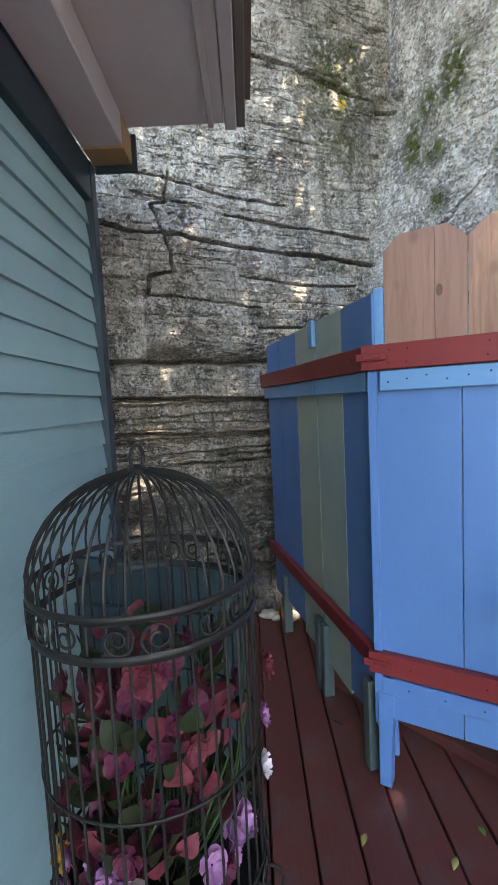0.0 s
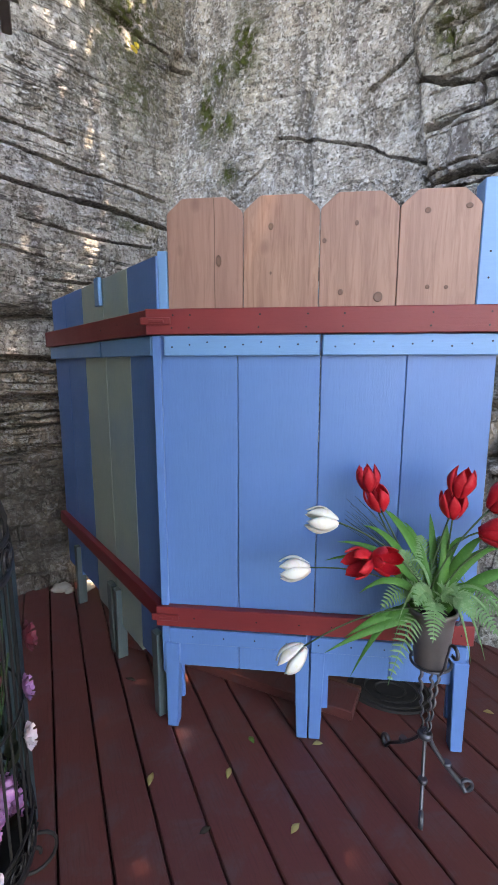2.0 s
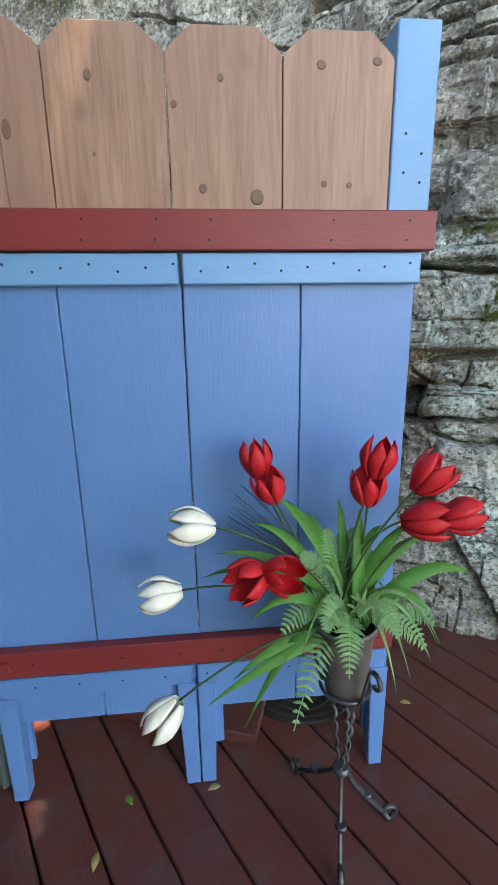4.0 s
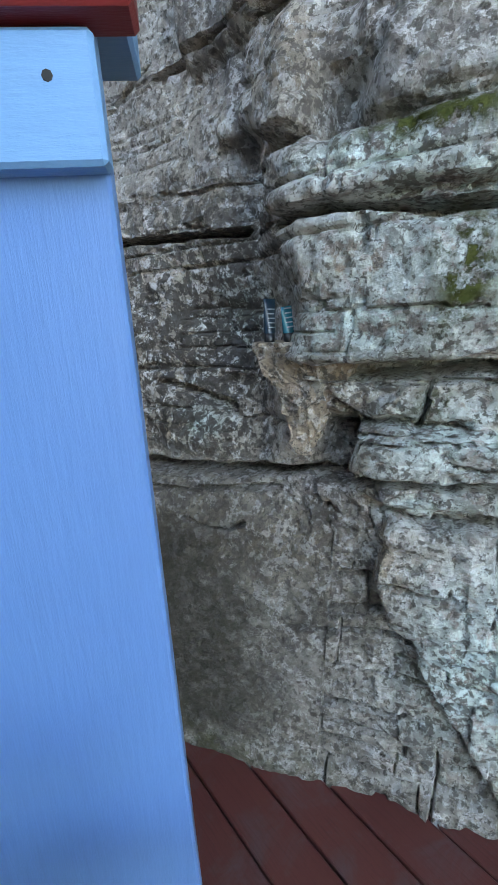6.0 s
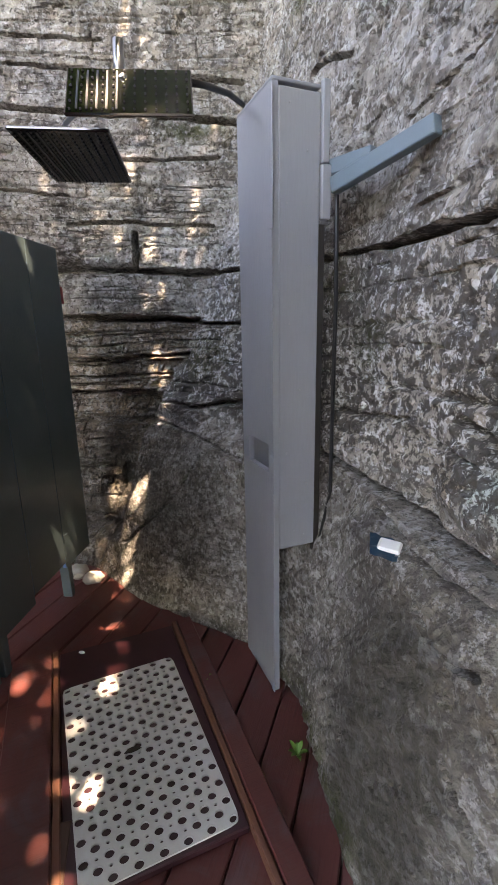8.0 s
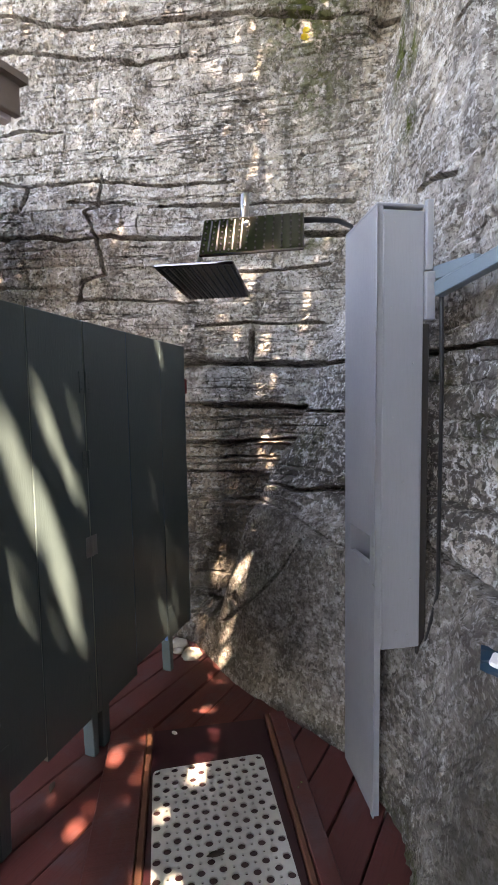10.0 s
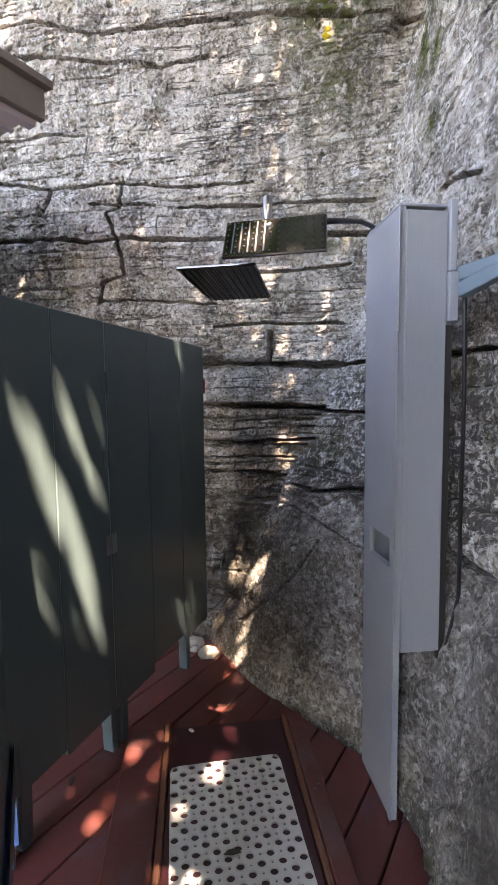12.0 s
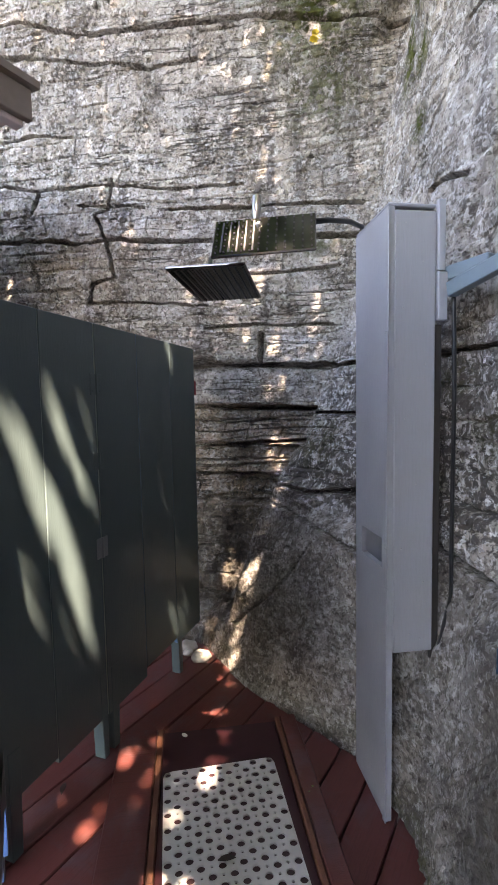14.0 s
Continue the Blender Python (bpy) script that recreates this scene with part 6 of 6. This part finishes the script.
        ob = new("fallen_leaf", mesh_from("fallen_leaf", bm, (M_DRY, M_GREENLEAF, M_BROWNLEAF)[c]))
        ob.matrix_basis = Matrix.Translation((x, y, 0.001)) @ pose(0, 0, 0, 0, 0, rng.uniform(0, 360))
        tagged(ob, ("pale yellow fallen leaf on the deck", "small green fallen leaf on the deck", "dark brown fallen leaf on the deck")[c], "leaf", "fallen leaves")
    ob = new("fallen_leaf", bpy.data.objects["fallen_leaf.002"].data)
    ob.matrix_basis = Matrix.Translation((0.33, 0.66, 0.034)) @ pose(0, 0, 0, 0, 0, 70)
    tagged(ob, "dark brown fallen leaf on the white mat", "leaf", "fallen leaves")
    # weed at the foot of the rock
    for x, y in ((0.22, 1.03), (0.70, 1.075)):
        rng = random.Random(int(x * 100))
        wd = thing("weed", "small green weed sprouting between deck and rock", "plant", Matrix.Translation((x, y, -0.002)))
        for k in range(9):
            a = k * 2.4
            e = Vector((0.035 * math.cos(a), 0.035 * math.sin(a), rng.uniform(0.02, 0.05)))
            bm = bmesh.new()
            ribbon(bm, bezier((0, 0, 0), e * 0.5 + Vector((0, 0, 0.025)), e, 6), [0.002, 0.006, 0.012, 0.016, 0.014, 0.009, 0.001], (0, 0, 1), 0.2)
            part("leaf", bm, M_GREENLEAF, wd)
    # yellow bloom high on the rock
    y = thing("wild_flower", "tiny yellow wild flower growing on the rock", "plant", Matrix.Translation((-0.632, 1.70, 3.508)))
    rng = random.Random(3)
    for k in range(3):
        part("bloom", flower_head(Vector((rng.uniform(-0.02, 0.02), rng.uniform(-0.02, 0.02), rng.uniform(-0.02, 0.02))), Vector((0.8, -0.6, 0.2)), 0.022, rng), M_YEL2, y)


M_TUBE = plain("dark_blue_plastic", (0.012, 0.035, 0.06), 0.3)
M_TUBE2 = plain("teal_plastic", (0.02, 0.16, 0.22), 0.25)
M_DARKCAP = plain("black_plastic", (0.01, 0.012, 0.015), 0.35)
M_PRINT = plain("pale_print", (0.3, 0.36, 0.4), 0.5)
M_SOAP = plain("white_soap", (0.75, 0.75, 0.73), 0.4, 0, 30, 0.1)
M_FOIL = plain("blue_foil", (0.02, 0.06, 0.10), 0.3, 0.3)
M_RUBBER_MAT = plain("black_rubber", (0.018, 0.017, 0.016), 0.7, 0, 40, 0.4, 0.5)
M_LOOSE = plain("brown_board", (0.09, 0.045, 0.03), 0.6)
M_DRY = plain("yellow_leaf", (0.42, 0.36, 0.13), 0.6)
M_GREENLEAF = plain("green_leaf", (0.10, 0.22, 0.04), 0.5)
M_BROWNLEAF = plain("brown_leaf", (0.04, 0.03, 0.022), 0.7)
M_YEL2 = plain("yellow_petals", (0.65, 0.50, 0.04), 0.5)
build_small()


def build_spur():
    """A split wedge of tan rock that stands out under the block."""
    bm = bmesh.new()
    ring = []
    prof = [(0.0, 0.27, 0.06), (-0.04, 0.25, 0.06), (-0.09, 0.20, 0.065), (-0.14, 0.15, 0.06), (-0.19, 0.10, 0.05), (-0.24, 0.05, 0.035), (-0.28, 0.01, 0.02)]
    rng = random.Random(8)
    for z, w, dp in prof:
        ring.append([bm.verts.new((x * w + rng.uniform(-0.013, 0.013) + 0.13 * (-z / 0.26), y * dp + rng.uniform(-0.006, 0.006), z + rng.uniform(-0.005, 0.005) * (z < 0)))
                     for x, y in ((0, 0), (0.3, -0.18), (0.7, -0.2), (1, 0), (1, 2.0), (0, 1.6))])
    for a, b in zip(ring, ring[1:]):
        for k in range(6):
            bm.faces.new((a[k], b[k], b[(k + 1) % 6], a[(k + 1) % 6]))
    bm.faces.new(ring[0])
    bm.faces.new(list(reversed(ring[-1])))
    bmesh.ops.recalc_face_normals(bm, faces=bm.faces)
    bmesh.ops.subdivide_edges(bm, edges=bm.edges[:], cuts=4, use_grid_fill=True)
    for v in bm.verts:
        n = noise.noise_vector(v.co * 16) * 0.022 + noise.noise_vector(v.co * 60) * 0.009
        v.co += n if v.co.z < -0.01 else Vector((n.x, n.y, 0))
    ob = new("rock_spur", mesh_from("rock_spur", bm, M_ROCK))
    bare = ob.data.attributes.new("tan", "FLOAT", "POINT")
    bare.data.foreach_set("value", np.full(len(ob.data.vertices), 0.95, np.float32))
    ob.matrix_basis = Matrix.Translation((1.325, 0.865, 1.318)) @ pose(0, 0, 0, 0, 0, -37)
    return tagged(ob, "split wedge of tan limestone standing out of the cliff", "rock", kind="structure")


build_spur()


def stone(at, size, squash, seed, label):
    """A rounded loose stone."""
    bm = bmesh.new()
    bmesh.ops.create_icosphere(bm, subdivisions=3, radius=size)
    for v in bm.verts:
        n = noise.noise(v.co * (1.6 / size) + Vector((seed, 0, 0))) * 0.28 + noise.noise(v.co * (4 / size) + Vector((0, seed, 0))) * 0.08
        v.co = v.co * (1 + n)
        v.co.z = max(v.co.z * squash, -size * squash * 0.55)
    low = min(v.co.z for v in bm.verts)
    for v in bm.verts:
        v.co.z -= low
    ob = new("stone", mesh_from("stone", bm, M_STONE))
    for p in ob.data.polygons:
        p.use_smooth = True
    ob.matrix_basis = Matrix.Translation(at) @ pose(0, 0, 0, 0, 0, seed * 40)
    return tagged(ob, label, "stone", "loose stones")


M_STONE = plain("pale_stone", (0.42, 0.39, 0.33), 0.85, 0, 25, 0.5, 0.7, 0.2)
stone((-0.86, 1.03, -0.002), 0.055, 0.6, 2, "pale loose stone at the foot of the cliff")
stone((-1.02, 1.00, -0.002), 0.06, 0.45, 5, "flat pale loose stone at the foot of the cliff")
stone((-0.95, 0.98, -0.002), 0.03, 0.6, 7, "small pale loose stone at the foot of the cliff")
bm = bmesh.new()
add_tube(bm, [(0.515, 1.437, 1.88), (0.522, 1.44, 1.5), (0.518, 1.442, 1.1), (0.52, 1.44, 0.80), (0.50, 1.40, 0.60)], 0.007, 8)
hose = new("black_hose", mesh_from("black_hose", bm, M_DARKCAP))
tagged(hose, "thin black water hose down the side of the grey column", "hose")


# ---- the tree that shades the place ----
def build_tree():
    rng = np.random.default_rng(21)
    centre = np.array([0.35, 0.1, 0.6]) + np.array(SUN_DIR) * 6.4
    foot = Vector((centre[0] + 1.5, centre[1] - 1.6, -0.45))
    tree = thing("tree", "broad leafy deciduous tree shading the deck", "tree", Matrix.Translation(foot))
    top = Vector(centre.tolist()) - foot
    bm = bmesh.new()
    trunk = [Vector((0, 0, 0)), Vector((0.03, 0.05, 1.5)), Vector((-0.1, 0.1, 3.2)), top * 0.6, top * 0.8, top]
    add_tube(bm, trunk, [0.26, 0.21, 0.18, 0.12, 0.08, 0.03], 12)
    part("trunk", bm, M_BARK, tree, "", True)
    limbs = []
    for k in range(10):
        a = k * 2.39
        e = top + Vector((2.3 * math.cos(a), 2.3 * math.sin(a), 0.5 * math.sin(k * 1.7)))
        bm = bmesh.new()
        s = top * (0.5 + 0.03 * k)
        p = bezier(s, (s + e) / 2 + Vector((0, 0, 0.4)), e, 6)
        limbs.append(p)
        add_tube(bm, p, [0.07, 0.06, 0.05, 0.04, 0.03, 0.02, 0.01], 8)
        part("limb", bm, M_BARK, tree, "", True)
    # leaves in clumps
    n_cl, per = TREE_CLUMPS, 80
    th = rng.uniform(0, 2 * np.pi, n_cl)
    r = 3.9 * np.sqrt(rng.random(n_cl))
    cl = np.stack([r * np.cos(th), r * np.sin(th), rng.normal(0, 0.55, n_cl)], 1) + np.array(top)
    # extra unseen clumps set along the sun's rays to shade the outer deck
    gx, gy = np.meshgrid(np.arange(-1.2, 1.7, 0.22), np.arange(-1.5, 0.12, 0.22))
    more = np.stack([gx.ravel(), gy.ravel(), np.zeros(gx.size)], 1) + np.array(SUN_DIR) * rng.uniform(6.2, 7.6, gx.size)[:, None]
    cl = np.concatenate([cl, more - np.array(foot)])
    n_cl = len(cl)
    c = np.repeat(cl, per, 0) + rng.normal(0, 0.17, (n_cl * per, 3))
    # small gaps cut in the crown along sun rays, to set the light spots
    sd = np.array(SUN_DIR)
    gaps = [((-0.26, 0.28, 0.90), 0.048), ((-0.33, 0.355, 1.12), 0.022), ((-0.19, 0.205, 1.05), 0.03), ((-0.30, 0.32, 0.60), 0.02), ((-0.13, 0.14, 0.75), 0.018)]
    for k in range(9):
        q = rng.uniform(0.15, 0.62)
        gaps.append(((-0.68 * q, 0.73 * q, rng.uniform(0.6, 1.4)), rng.uniform(-0.005, 0.008)))
    for k in range(9):
        gaps.append(((rng.uniform(0.1, 1.3), rng.uniform(-1.1, -0.25), 0.0), rng.uniform(-0.012, 0.002)))
    for k in range(64):
        gaps.append(((rng.uniform(-0.45, 0.75), rng.uniform(0.25, 1.2), 0.0), rng.uniform(-0.010, 0.014)))
    for k in range(8):
        gaps.append(((rng.uniform(-1.3, -0.5), 1.3, rng.uniform(0.3, 1.1)), rng.uniform(0.002, 0.02)))
    keep = np.ones(len(c), bool)
    for spot, rad in gaps:
        rel_ = c + np.array(foot) - np.array(spot)
        off = rel_ - (rel_ @ sd)[:, None] * sd
        keep &= (np.linalg.norm(off, axis=1) > rad + 0.03) | (np.arange(len(c)) % 90 == 0)
    c = c[keep]
    n = len(c)
    d = rng.normal(0, 1, (n, 3))
    d[:, 2] *= 0.5
    d /= np.linalg.norm(d, axis=1)[:, None]
    up = rng.normal(0, 0.5, (n, 3)) + np.array([0, 0, 1.0])
    s = np.cross(d, up)
    s /= np.linalg.norm(s, axis=1)[:, None]
    ln = rng.uniform(0.04, 0.07, n)[:, None]
    v = np.stack([c - d * ln, c + s * ln * 0.5, c + d * ln, c - s * ln * 0.5], 1).reshape(-1, 3)
    f = np.arange(n * 4).reshape(-1, 4)
    me = bpy.data.meshes.new("crown")
    me.from_pydata(v.tolist(), [], f.tolist())
    me.materials.append(M_GREENLEAF)
    ob = new("crown", me)
    ob.parent = tree
    tagged(ob, kind="stuff")
    return tree


M_BARK = plain("bark", (0.09, 0.07, 0.05), 0.9, 0, 20, 0.5, 0.8)
TREE_CLUMPS = 1350
build_tree()
